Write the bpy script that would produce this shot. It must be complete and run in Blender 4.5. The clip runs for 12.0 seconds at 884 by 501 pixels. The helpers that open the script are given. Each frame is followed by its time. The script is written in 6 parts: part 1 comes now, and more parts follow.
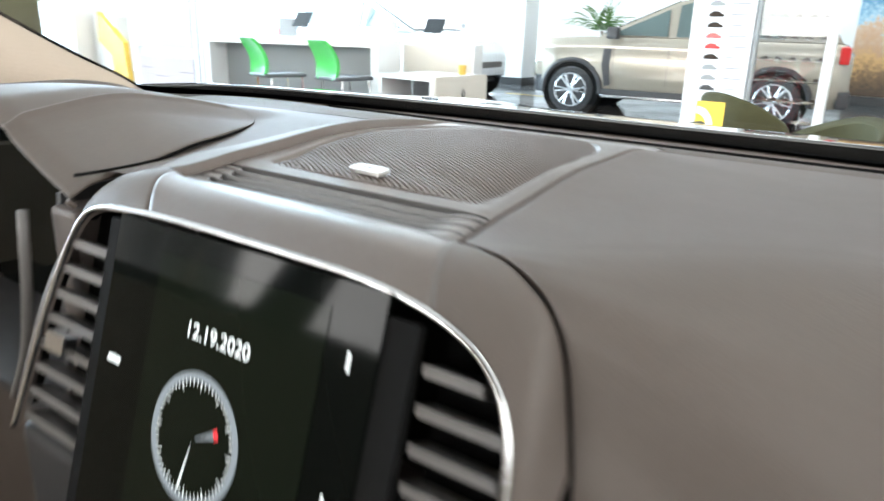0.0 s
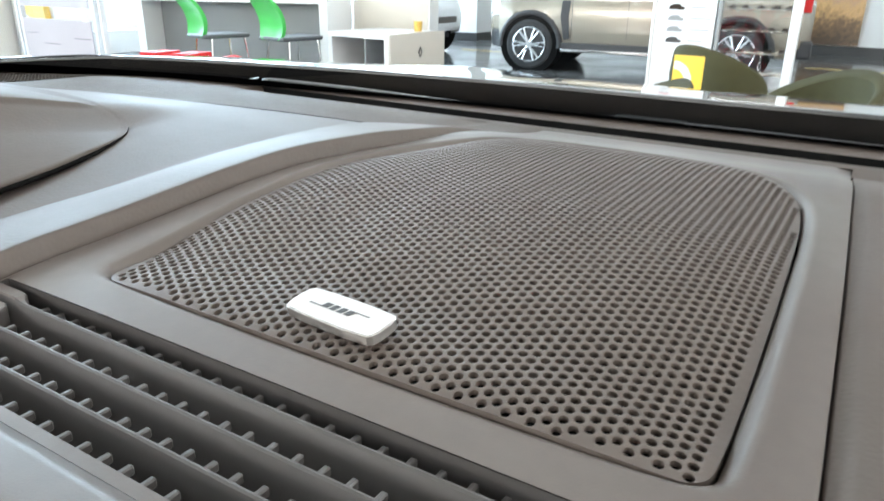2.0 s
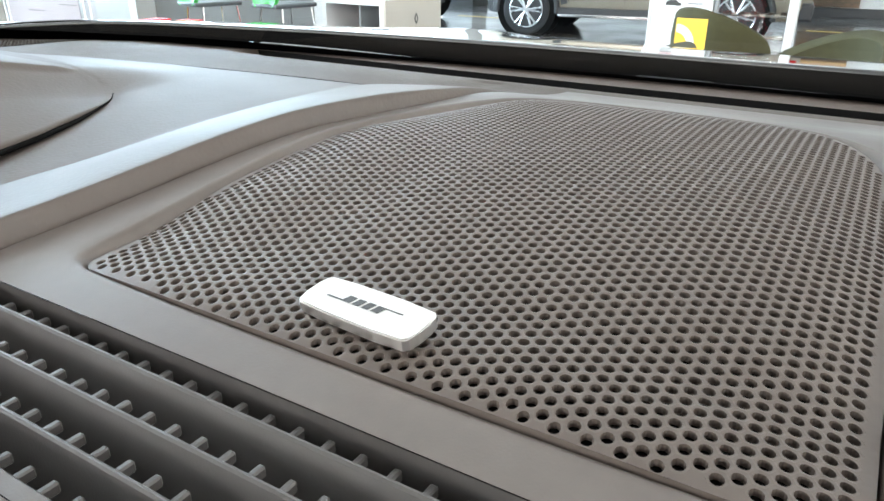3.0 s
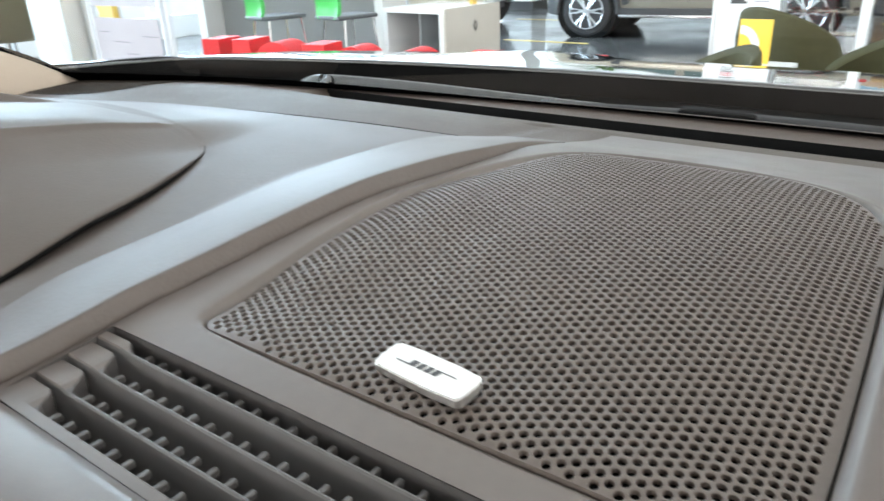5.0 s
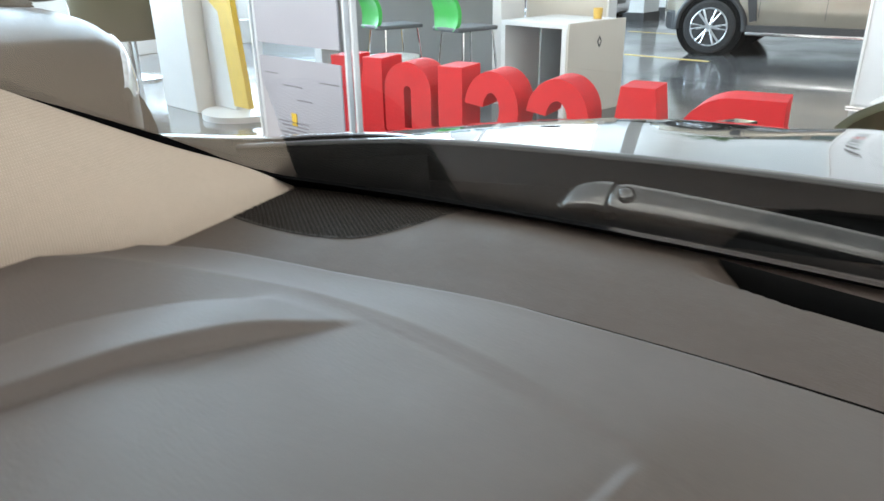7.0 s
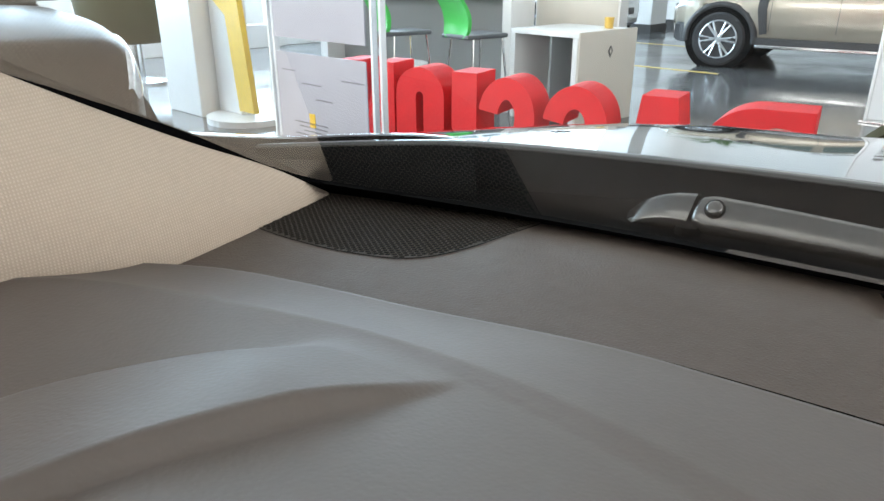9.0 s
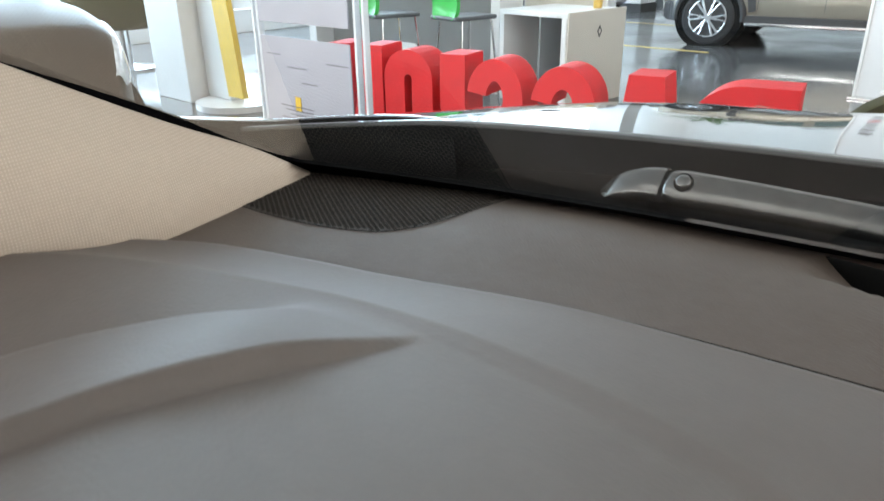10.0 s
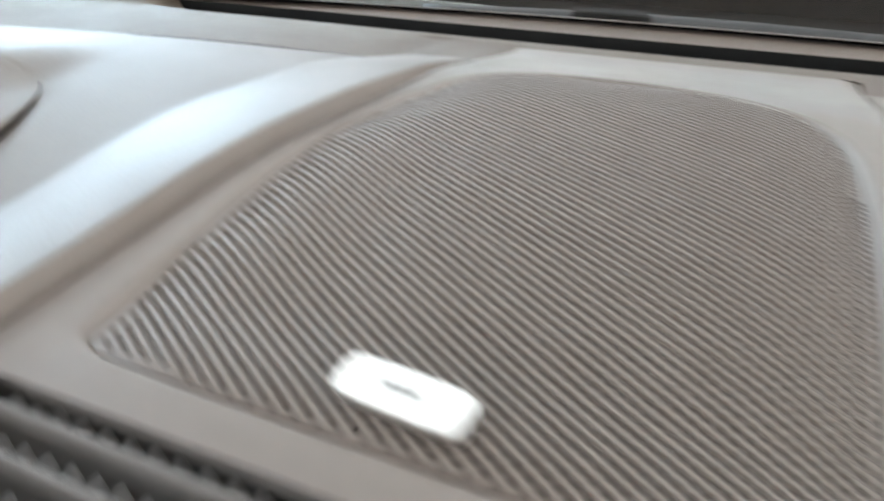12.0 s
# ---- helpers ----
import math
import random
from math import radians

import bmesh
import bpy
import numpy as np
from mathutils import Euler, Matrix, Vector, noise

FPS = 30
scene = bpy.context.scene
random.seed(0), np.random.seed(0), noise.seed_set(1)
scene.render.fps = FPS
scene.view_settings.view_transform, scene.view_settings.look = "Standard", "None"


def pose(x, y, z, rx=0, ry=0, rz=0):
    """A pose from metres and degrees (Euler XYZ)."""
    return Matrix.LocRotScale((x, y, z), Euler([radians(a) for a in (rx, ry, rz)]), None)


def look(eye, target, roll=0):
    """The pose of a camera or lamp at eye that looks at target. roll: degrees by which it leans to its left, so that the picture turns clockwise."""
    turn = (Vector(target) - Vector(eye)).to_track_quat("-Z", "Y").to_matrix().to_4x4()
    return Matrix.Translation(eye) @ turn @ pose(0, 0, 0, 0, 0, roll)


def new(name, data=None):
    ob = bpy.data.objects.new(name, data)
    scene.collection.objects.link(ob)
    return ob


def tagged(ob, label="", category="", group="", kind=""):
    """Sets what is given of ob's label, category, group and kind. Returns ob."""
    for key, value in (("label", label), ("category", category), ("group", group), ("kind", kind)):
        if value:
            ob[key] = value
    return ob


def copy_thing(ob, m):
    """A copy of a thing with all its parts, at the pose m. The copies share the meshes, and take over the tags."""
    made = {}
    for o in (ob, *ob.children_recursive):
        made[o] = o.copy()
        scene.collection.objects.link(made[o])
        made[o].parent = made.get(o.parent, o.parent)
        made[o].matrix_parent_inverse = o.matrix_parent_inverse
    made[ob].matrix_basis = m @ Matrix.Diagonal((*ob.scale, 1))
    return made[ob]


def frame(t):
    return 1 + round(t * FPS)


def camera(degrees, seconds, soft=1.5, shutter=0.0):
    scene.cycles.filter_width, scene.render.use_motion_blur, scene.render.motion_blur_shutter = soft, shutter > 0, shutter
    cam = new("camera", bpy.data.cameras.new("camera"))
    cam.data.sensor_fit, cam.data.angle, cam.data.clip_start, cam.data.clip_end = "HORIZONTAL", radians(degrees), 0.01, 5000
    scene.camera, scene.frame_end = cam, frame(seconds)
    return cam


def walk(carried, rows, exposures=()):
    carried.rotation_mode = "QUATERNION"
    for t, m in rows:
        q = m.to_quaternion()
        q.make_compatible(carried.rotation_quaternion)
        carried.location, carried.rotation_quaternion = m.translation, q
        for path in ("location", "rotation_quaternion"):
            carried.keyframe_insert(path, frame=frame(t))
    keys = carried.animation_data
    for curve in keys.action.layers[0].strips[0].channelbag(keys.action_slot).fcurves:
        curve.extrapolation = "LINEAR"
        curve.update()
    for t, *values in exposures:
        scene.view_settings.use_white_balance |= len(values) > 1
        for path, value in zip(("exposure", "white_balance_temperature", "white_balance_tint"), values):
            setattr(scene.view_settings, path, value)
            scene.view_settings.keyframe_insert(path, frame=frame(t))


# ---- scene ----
cam = camera(63.9, 12.0, soft=1.5, shutter=0.8)
PATH = [
    (0, (0.427, -0.37, 1.21), (-0.672, 1.186, 0.598), 1.6),
    (0.5, (0.294, -0.283, 1.221), (-0.704, 1.322, 0.567), 2.6),
    (1, (0.245, -0.187, 1.196), (-0.737, 1.413, 0.507), 3.2),
    (1.5, (0.214, -0.137, 1.198), (-0.732, 1.5, 0.545), 2.1),
    (2, (0.209, -0.126, 1.195), (-0.769, 1.464, 0.476), 0.7),
    (2.5, (0.196, -0.113, 1.19), (-0.787, 1.456, 0.433), -0.2),
    (3, (0.181, -0.102, 1.184), (-0.774, 1.464, 0.386), 0.1),
    (5, (0.201, -0.126, 1.22), (-0.897, 1.348, 0.432), -2.2),
    (5.5, (0.108, -0.106, 1.228), (-1.114, 1.256, 0.421), -1.7),
    (6, (-0.001, -0.043, 1.245), (-1.233, 1.265, 0.367), -1.7),
    (6.5, (-0.091, -0.015, 1.261), (-1.34, 1.285, 0.396), 0.6),
    (7, (-0.168, -0.021, 1.27), (-1.437, 1.317, 0.496), -1.0),
    (9, (-0.261, 0.014, 1.242), (-1.537, 1.358, 0.491), -0.1),
    (9.5, (-0.258, 0.015, 1.243), (-1.52, 1.368, 0.484), -0.2),
    (10, (-0.238, 0.006, 1.244), (-1.489, 1.349, 0.45), -0.8),
    (10.5, (-0.174, -0.012, 1.253), (-1.392, 1.321, 0.394), -1.0),
    (11, (-0.037, -0.035, 1.253), (-1.14, 1.347, 0.32), -4.5),
    (11.4, (0.038, -0.05, 1.231), (-0.867, 1.436, 0.243), -4.1),
    (11.5, (0.055, -0.054, 1.231), (-0.805, 1.443, 0.22), -3.8),
    (12, (0.154, -0.097, 1.221), (-0.571, 1.448, 0.178), -1.5),
]
EXPOSURES = [(0, 0.41), (0.4, -0.03), (0.6, -0.03), (1.0, 0.25), (1.5, 0.19), (2.0, 0.22), (3.0, 0.3), (5.0, 0.2), (6.0, 0.15), (6.5, -0.13), (7.0, -0.18), (9.0, -0.2), (10.5, -0.18), (11.0, 0.0), (11.5, 0.3), (12, 0.76)]
walk(cam, [(t, look(eye, target, roll)) for t, eye, target, roll in PATH], EXPOSURES)

# ---- light ----
world = bpy.data.worlds.new("sky")
scene.world = world
world.use_nodes = True
wn = world.node_tree
sky = wn.nodes.new("ShaderNodeTexSky")
sky.sky_type, sky.sun_disc = "NISHITA", False
sky.sun_elevation, sky.sun_rotation = radians(48), radians(-120)
wn.links.new(sky.outputs[0], wn.nodes["Background"].inputs[0])
wn.nodes["Background"].inputs[1].default_value = 0.12


def area_lamp(name, at, towards, wide, high, watts, colour):
    lamp = bpy.data.lights.new(name, "AREA")
    lamp.shape, lamp.size, lamp.size_y, lamp.energy, lamp.color = "RECTANGLE", wide, high, watts, colour
    ob = new(name, lamp)
    ob.matrix_world = look(at, towards)
    return ob


# daylight in the glazed side and front walls of the hall
area_lamp("daylight_side", (-10.6, 4.0, 2.6), (0, 4.0, 1.2), 15.0, 3.6, 2400, (0.61, 0.815, 1.0))
area_lamp("daylight_front", (-9.6, 13.9, 2.6), (-4, 0, 1.0), 4.4, 3.6, 210, (0.75, 0.88, 1.0))
# added fill from behind and the right, before solid walls, to even the dash
area_lamp("fill_back", (-3.0, -8.6, 2.7), (-2, 2, 1.2), 12.0, 3.2, 1450, (1.0, 0.98, 0.95))
area_lamp("fill_east", (5.2, 0.0, 2.6), (-2, 0, 1.0), 12.0, 3.2, 340, (1.0, 0.96, 0.92))
# unseen fill lamps added under the ceiling to lift the hall
for lx, ly in ((-6.5, 2.5), (-2.0, 2.5), (2.5, 2.5), (-6.5, 8.5), (-2.0, 8.5), (2.5, 8.5), (-2.0, -3.5)):
    area_lamp("ceiling_fill_light", (lx, ly, 4.32), (lx, ly, 0), 3.4, 1.6, 38, (1.0, 0.98, 0.95))

# ---- materials ----


def mat(name, colour, rough=0.5, metal=0.0, bump=(), mottled=0.0, scale=40.0, coat=0.0, spec=0.5):
    """bump: (cells per metre, strength, depth in m, 'noise' or 'cells')"""
    m = bpy.data.materials.new(name)
    m.use_nodes = True
    t = m.node_tree
    b = t.nodes["Principled BSDF"]
    b.inputs["Base Color"].default_value = (*colour, 1)
    b.inputs["Roughness"].default_value = rough
    b.inputs["Metallic"].default_value = metal
    b.inputs["Specular IOR Level"].default_value = spec
    b.inputs["Coat Weight"].default_value = coat
    b.inputs["Coat Roughness"].default_value = 0.03
    co = t.nodes.new("ShaderNodeTexCoord")
    if mottled:
        n = t.nodes.new("ShaderNodeTexNoise")
        n.inputs["Scale"].default_value, n.inputs["Detail"].default_value = scale, 6
        t.links.new(co.outputs["Object"], n.inputs["Vector"])
        r = t.nodes.new("ShaderNodeMapRange")
        r.inputs[1].default_value, r.inputs[2].default_value = 0.3, 0.7
        r.inputs[3].default_value, r.inputs[4].default_value = 1 - mottled, 1 + mottled
        t.links.new(n.outputs[0], r.inputs[0])
        x = t.nodes.new("ShaderNodeMix")
        x.data_type, x.blend_type = "RGBA", "MULTIPLY"
        x.inputs[0].default_value = 1
        x.inputs[6].default_value = (*colour, 1)
        t.links.new(r.outputs[0], x.inputs[7])
        t.links.new(x.outputs[2], b.inputs["Base Color"])
        r2 = t.nodes.new("ShaderNodeMapRange")
        r2.inputs[1].default_value, r2.inputs[2].default_value = 0.3, 0.7
        r2.inputs[3].default_value, r2.inputs[4].default_value = max(0.02, rough - 0.6 * mottled), min(1, rough + 0.6 * mottled)
        n2 = t.nodes.new("ShaderNodeTexNoise")
        n2.inputs["Scale"].default_value, n2.inputs["Detail"].default_value = scale * 0.22, 3
        t.links.new(co.outputs["Object"], n2.inputs["Vector"])
        t.links.new(n2.outputs[0], r2.inputs[0])
        t.links.new(r2.outputs[0], b.inputs["Roughness"])
    if bump:
        cells, strength, depth, kind = bump
        if kind == "cells":
            n = t.nodes.new("ShaderNodeTexVoronoi")
            n.feature = "SMOOTH_F1"
        else:
            n = t.nodes.new("ShaderNodeTexNoise")
            n.inputs["Detail"].default_value = 3
        n.inputs["Scale"].default_value = cells
        t.links.new(co.outputs["Object"], n.inputs["Vector"])
        k = t.nodes.new("ShaderNodeBump")
        k.inputs["Strength"].default_value, k.inputs["Distance"].default_value = strength, depth
        t.links.new(n.outputs[0], k.inputs["Height"])
        t.links.new(k.outputs[0], b.inputs["Normal"])
    return m


def glow(name, colour, strength):
    m = bpy.data.materials.new(name)
    m.use_nodes = True
    b = m.node_tree.nodes["Principled BSDF"]
    b.inputs["Base Color"].default_value = (*[c * 0.5 for c in colour], 1)
    b.inputs["Roughness"].default_value, b.inputs["Specular IOR Level"].default_value = 0.07, 0.08
    b.inputs["Emission Color"].default_value = (*colour, 1)
    b.inputs["Emission Strength"].default_value = strength
    return m


def pane(name, tint, ior=1.5, clear=1.0):
    """Thin clear glass: lets light straight through, mirrors by its angle."""
    m = bpy.data.materials.new(name)
    m.use_nodes = True
    t = m.node_tree
    t.nodes.remove(t.nodes["Principled BSDF"])
    a, g, f, x = (t.nodes.new("ShaderNode" + k) for k in ("BsdfTransparent", "BsdfGlossy", "Fresnel", "MixShader"))
    a.inputs[0].default_value = (*tint, 1)
    g.inputs["Roughness"].default_value = 0.0
    f.inputs[0].default_value = ior
    t.links.new(f.outputs[0], x.inputs[0])
    t.links.new(a.outputs[0], x.inputs[1])
    t.links.new(g.outputs[0], x.inputs[2])
    t.links.new(x.outputs[0], t.nodes["Material Output"].inputs[0])
    return m


GRAIN = (620, 0.20, 0.0006, "cells")
M_PAD = mat("soft_grained_dash_skin", (0.097, 0.078, 0.067), 0.56, bump=GRAIN, mottled=0.025, scale=160, spec=0.50)
M_SHELF = mat("matt_grained_dash_plastic", (0.088, 0.068, 0.056), 0.60, bump=(900, 0.50, 0.0006, "cells"), mottled=0.05, scale=120, spec=0.22)
M_POD = mat("satin_dash_plastic", (0.123, 0.102, 0.090), 0.36, bump=(1600, 0.15, 0.0003, "noise"), mottled=0.04, scale=200)
M_GRILLE = mat("perforated_grey_plastic", (0.114, 0.092, 0.080), 0.42, mottled=0.05, scale=300)
# the pod's plastic, darkened in its colour for the shade inside the vent
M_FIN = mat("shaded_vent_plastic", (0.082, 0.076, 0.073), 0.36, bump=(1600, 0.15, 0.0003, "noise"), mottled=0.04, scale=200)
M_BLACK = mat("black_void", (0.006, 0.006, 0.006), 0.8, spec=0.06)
M_FABRIC = mat("beige_woven_trim", (0.40, 0.35, 0.29), 0.9, bump=(1300, 0.6, 0.0008, "cells"), mottled=0.10, scale=700)
M_FRIT = mat("black_glass_edge", (0.003, 0.003, 0.0035), 0.9, spec=0.0)
M_BADGE = mat("brushed_aluminium", (0.86, 0.85, 0.83), 0.28, metal=1.0, bump=(900, 0.1, 0.0002, "noise"))
M_BADGE_TOP = mat("pale_silver_lacquer", (0.68, 0.67, 0.655), 0.3, mottled=0.03, scale=400)
M_INK = mat("black_ink", (0.05, 0.05, 0.05), 0.5)
M_CHROME = mat("satin_chrome", (0.56, 0.56, 0.56), 0.20, metal=1.0)
M_SCREEN = mat("black_touch_glass", (0.003, 0.004, 0.0035), 0.07, spec=0.09)
M_SCREEN_ON = glow("lit_screen_ground", (0.008, 0.011, 0.007), 0.32)
M_SCREEN_TEXT = glow("lit_screen_white", (0.75, 0.8, 0.8), 1.2)
M_SCREEN_RED = glow("lit_screen_red", (0.8, 0.05, 0.06), 1.0)
M_SCREEN_GREY = glow("lit_screen_grey", (0.22, 0.25, 0.27), 0.8)
M_LOUVRE = mat("grey_louvre_plastic", (0.12, 0.113, 0.108), 0.4, mottled=0.04, scale=200)
M_CLEAR = pane("windscreen_glass", (0.965, 0.985, 0.97), 1.185)
M_ACRYL = pane("clear_acrylic", (0.96, 0.97, 0.98), 1.45)
M_PAINT = mat("black_car_paint", (0.012, 0.013, 0.014), 0.06, coat=1.0, spec=0.9)
M_TWEETER = mat("dark_brown_metal_mesh", (0.050, 0.041, 0.034), 0.7, mottled=0.05, scale=200, spec=0.12)
M_COWL = mat("black_cowl_plastic", (0.008, 0.008, 0.008), 0.8, bump=(500, 0.2, 0.0006, "noise"), mottled=0.1, scale=60, spec=0.1)
M_WIPER = mat("dark_wiper_metal", (0.16, 0.157, 0.153), 0.22, metal=0.85, mottled=0.1, scale=80)
M_RUBBER = mat("tyre_rubber", (0.018, 0.018, 0.019), 0.7, bump=(120, 0.3, 0.002, "noise"), mottled=0.15, scale=30)
M_RIM = mat("alloy_rim", (0.55, 0.56, 0.57), 0.28, metal=0.9, mottled=0.05, scale=40)
M_SAND = mat("sand_metallic_paint", (0.34, 0.30, 0.24), 0.22, metal=0.35, coat=0.8, mottled=0.03, scale=20)
M_WHITECAR = mat("white_car_paint", (0.72, 0.74, 0.76), 0.2, coat=0.8, mottled=0.02, scale=10)
M_GREYCAR = mat("dark_brown_car_paint", (0.042, 0.031, 0.025), 0.30, mottled=0.04, scale=60, spec=0.05)
M_CARGLASS = mat("dark_car_glass", (0.075, 0.105, 0.10), 0.06, coat=0.5)
M_TRIM = mat("dark_car_trim", (0.03, 0.03, 0.032), 0.5, bump=(200, 0.2, 0.001, "noise"), mottled=0.1, scale=40)
M_LAMP = mat("headlamp_glass", (0.65, 0.70, 0.74), 0.06, coat=1.0, mottled=0.25, scale=25)
M_TAIL = mat("red_lamp_plastic", (0.5, 0.02, 0.02), 0.12, coat=0.8)
M_RED = mat("red_painted_foam", (0.64, 0.008, 0.014), 0.6, bump=(300, 0.12, 0.001, "noise"), mottled=0.06, scale=12)
M_WHITE = mat("white_lacquer", (0.80, 0.80, 0.79), 0.3, mottled=0.03, scale=8)
M_CREAM = mat("cream_panel", (0.60, 0.56, 0.49), 0.4, mottled=0.04, scale=8)
M_GREYPANEL = mat("grey_panel", (0.27, 0.28, 0.285), 0.5, mottled=0.06, scale=6)
M_GREEN = mat("green_leatherette", (0.06, 0.50, 0.09), 0.3, bump=(400, 0.1, 0.001, "noise"), mottled=0.06, scale=15)
M_DARKSEAT = mat("dark_grey_leatherette", (0.09, 0.10, 0.11), 0.4, mottled=0.08, scale=20)
M_OLIVE = mat("olive_felt", (0.050, 0.047, 0.018), 0.9, bump=(500, 0.4, 0.001, "noise"), mottled=0.10, scale=30)
M_YELLOW = mat("yellow_sign_card", (0.85, 0.56, 0.06), 0.45, mottled=0.05, scale=15)
M_PAPER = mat("white_paper", (0.78, 0.79, 0.80), 0.6, mottled=0.03, scale=20)
M_GREYPAPER = mat("grey_printed_paper", (0.40, 0.40, 0.45), 0.5, mottled=0.06, scale=14)
M_TEXT = mat("grey_print", (0.21, 0.21, 0.235), 0.6)
M_WALL = mat("white_wall_paint", (0.80, 0.79, 0.77), 0.6, bump=(60, 0.1, 0.002, "noise"), mottled=0.03, scale=3)
M_SKIRT = mat("dark_skirting", (0.05, 0.05, 0.05), 0.4, mottled=0.08, scale=20)
M_CEIL = mat("white_ceiling_board", (0.75, 0.74, 0.72), 0.7, mottled=0.04, scale=2)
M_LEAF = mat("palm_leaf", (0.07, 0.16, 0.03), 0.5, mottled=0.3, scale=20)
M_POT = mat("clay_pot", (0.2, 0.16, 0.13), 0.6, mottled=0.1, scale=20)
M_TABLET = mat("tablet_glass", (0.015, 0.018, 0.02), 0.08, coat=0.5)
M_BRASS = mat("amber_plastic", (0.6, 0.38, 0.08), 0.35, mottled=0.1, scale=60)
M_STEEL = mat("chromed_steel", (0.6, 0.6, 0.6), 0.15, metal=1.0)
M_SEAT = mat("beige_seat_leather", (0.42, 0.35, 0.27), 0.5, bump=(600, 0.2, 0.001, "cells"), mottled=0.06, scale=20)



def weave(name, colour, pitch):
    """Fabric of crossing threads."""
    m = mat(name, colour, 0.9, mottled=0.025, scale=200)
    t = m.node_tree
    b = t.nodes["Principled BSDF"]
    co = t.nodes.new("ShaderNodeTexCoord")
    waves = []
    for axis in ("Y", "Z"):
        w = t.nodes.new("ShaderNodeTexWave")
        w.wave_type, w.bands_direction = "BANDS", axis
        w.inputs["Scale"].default_value = 0.314 / pitch
        w.inputs["Distortion"].default_value, w.inputs["Detail"].default_value = 0.6, 1.0
        t.links.new(co.outputs["Object"], w.inputs["Vector"])
        waves.append(w)
    mul = t.nodes.new("ShaderNodeMath")
    mul.operation = "MULTIPLY"
    for k in (0, 1):
        t.links.new(waves[k].outputs["Fac"], mul.inputs[k])
    bump = t.nodes.new("ShaderNodeBump")
    bump.inputs["Strength"].default_value, bump.inputs["Distance"].default_value = 0.55, 0.0005
    t.links.new(mul.outputs[0], bump.inputs["Height"])
    t.links.new(bump.outputs[0], b.inputs["Normal"])
    old = b.inputs["Base Color"].links[0].from_socket
    r = t.nodes.new("ShaderNodeMapRange")
    r.inputs[3].default_value, r.inputs[4].default_value = 0.87, 1.07
    t.links.new(mul.outputs[0], r.inputs[0])
    x = t.nodes.new("ShaderNodeMix")
    x.data_type, x.blend_type = "RGBA", "MULTIPLY"
    x.inputs[0].default_value = 1
    t.links.new(old, x.inputs[6])
    t.links.new(r.outputs[0], x.inputs[7])
    t.links.new(x.outputs[2], b.inputs["Base Color"])
    return m


M_WEAVE = weave("beige_woven_fabric", (0.526, 0.431, 0.342), 0.0017)


def floor_material():
    m = mat("dark_polished_tile", (0.105, 0.108, 0.112), 0.15, mottled=0.16, scale=5)
    return m


M_FLOOR = floor_material()
M_LINE = mat("yellow_floor_tape", (0.75, 0.52, 0.10), 0.35, mottled=0.08, scale=30)


def poster_material():
    """A desert picture: sky above, sand dunes, dark stones below."""
    m = mat("desert_poster_print", (0.5, 0.4, 0.3), 0.3)
    t = m.node_tree
    co, sep, ramp, mix, noi, rock, add = (t.nodes.new("ShaderNode" + k) for k in ("TexCoord", "SeparateXYZ", "ValToRGB", "Math", "TexNoise", "TexVoronoi", "Math"))
    noi.inputs["Scale"].default_value, noi.inputs["Detail"].default_value = 2.2, 9
    rock.inputs["Scale"].default_value = 16
    t.links.new(co.outputs["Generated"], sep.inputs[0])
    t.links.new(co.outputs["Object"], noi.inputs["Vector"])
    t.links.new(co.outputs["Object"], rock.inputs["Vector"])
    mix.operation = add.operation = "MULTIPLY_ADD"
    t.links.new(noi.outputs[0], mix.inputs[0])
    mix.inputs[1].default_value = 0.42
    t.links.new(sep.outputs[2], mix.inputs[2])
    t.links.new(rock.outputs["Distance"], add.inputs[0])
    add.inputs[1].default_value = 0.16
    t.links.new(mix.outputs[0], add.inputs[2])
    t.links.new(add.outputs[0], ramp.inputs[0])
    e = ramp.color_ramp.elements
    e[0].position, e[0].color = 0.30, (0.09, 0.06, 0.04, 1)
    e[1].position, e[1].color = 1.0, (0.04, 0.20, 0.33, 1)
    for p, c in ((0.46, (0.22, 0.13, 0.07, 1)), (0.60, (0.62, 0.36, 0.15, 1)), (0.72, (0.50, 0.30, 0.18, 1)), (0.82, (0.55, 0.38, 0.26, 1)), (0.85, (0.36, 0.52, 0.60, 1))):
        e.new(p).color = c
    t.links.new(ramp.outputs[0], t.nodes["Principled BSDF"].inputs["Base Color"])
    return m


M_POSTER = poster_material()

# ---- helpers for meshes ----


def thing(name, label, category, at=(0, 0, 0), group=""):
    ob = tagged(new(name), label, category, group)
    ob.empty_display_size = 0.05
    ob.matrix_world = Matrix.Translation(at)
    return ob


def put(name, bm, material, parent=None, label="", smooth=False):
    bmesh.ops.recalc_face_normals(bm, faces=bm.faces)
    me = bpy.data.meshes.new(name)
    bm.to_mesh(me)
    bm.free()
    me.materials.append(material)
    if smooth:
        for p in me.polygons:
            p.use_smooth = True
    ob = new(name, me)
    if parent:
        ob.parent = parent
        at = parent.matrix_basis.copy()
        up = parent.parent
        while up:
            at = up.matrix_basis @ parent.matrix_parent_inverse @ at
            break
        ob.matrix_parent_inverse = at.inverted()
    if label:
        tagged(ob, label)
    return ob


def part(name, bm, material, parent, label="", smooth=False):
    return put(name, bm, material, parent, label, smooth)


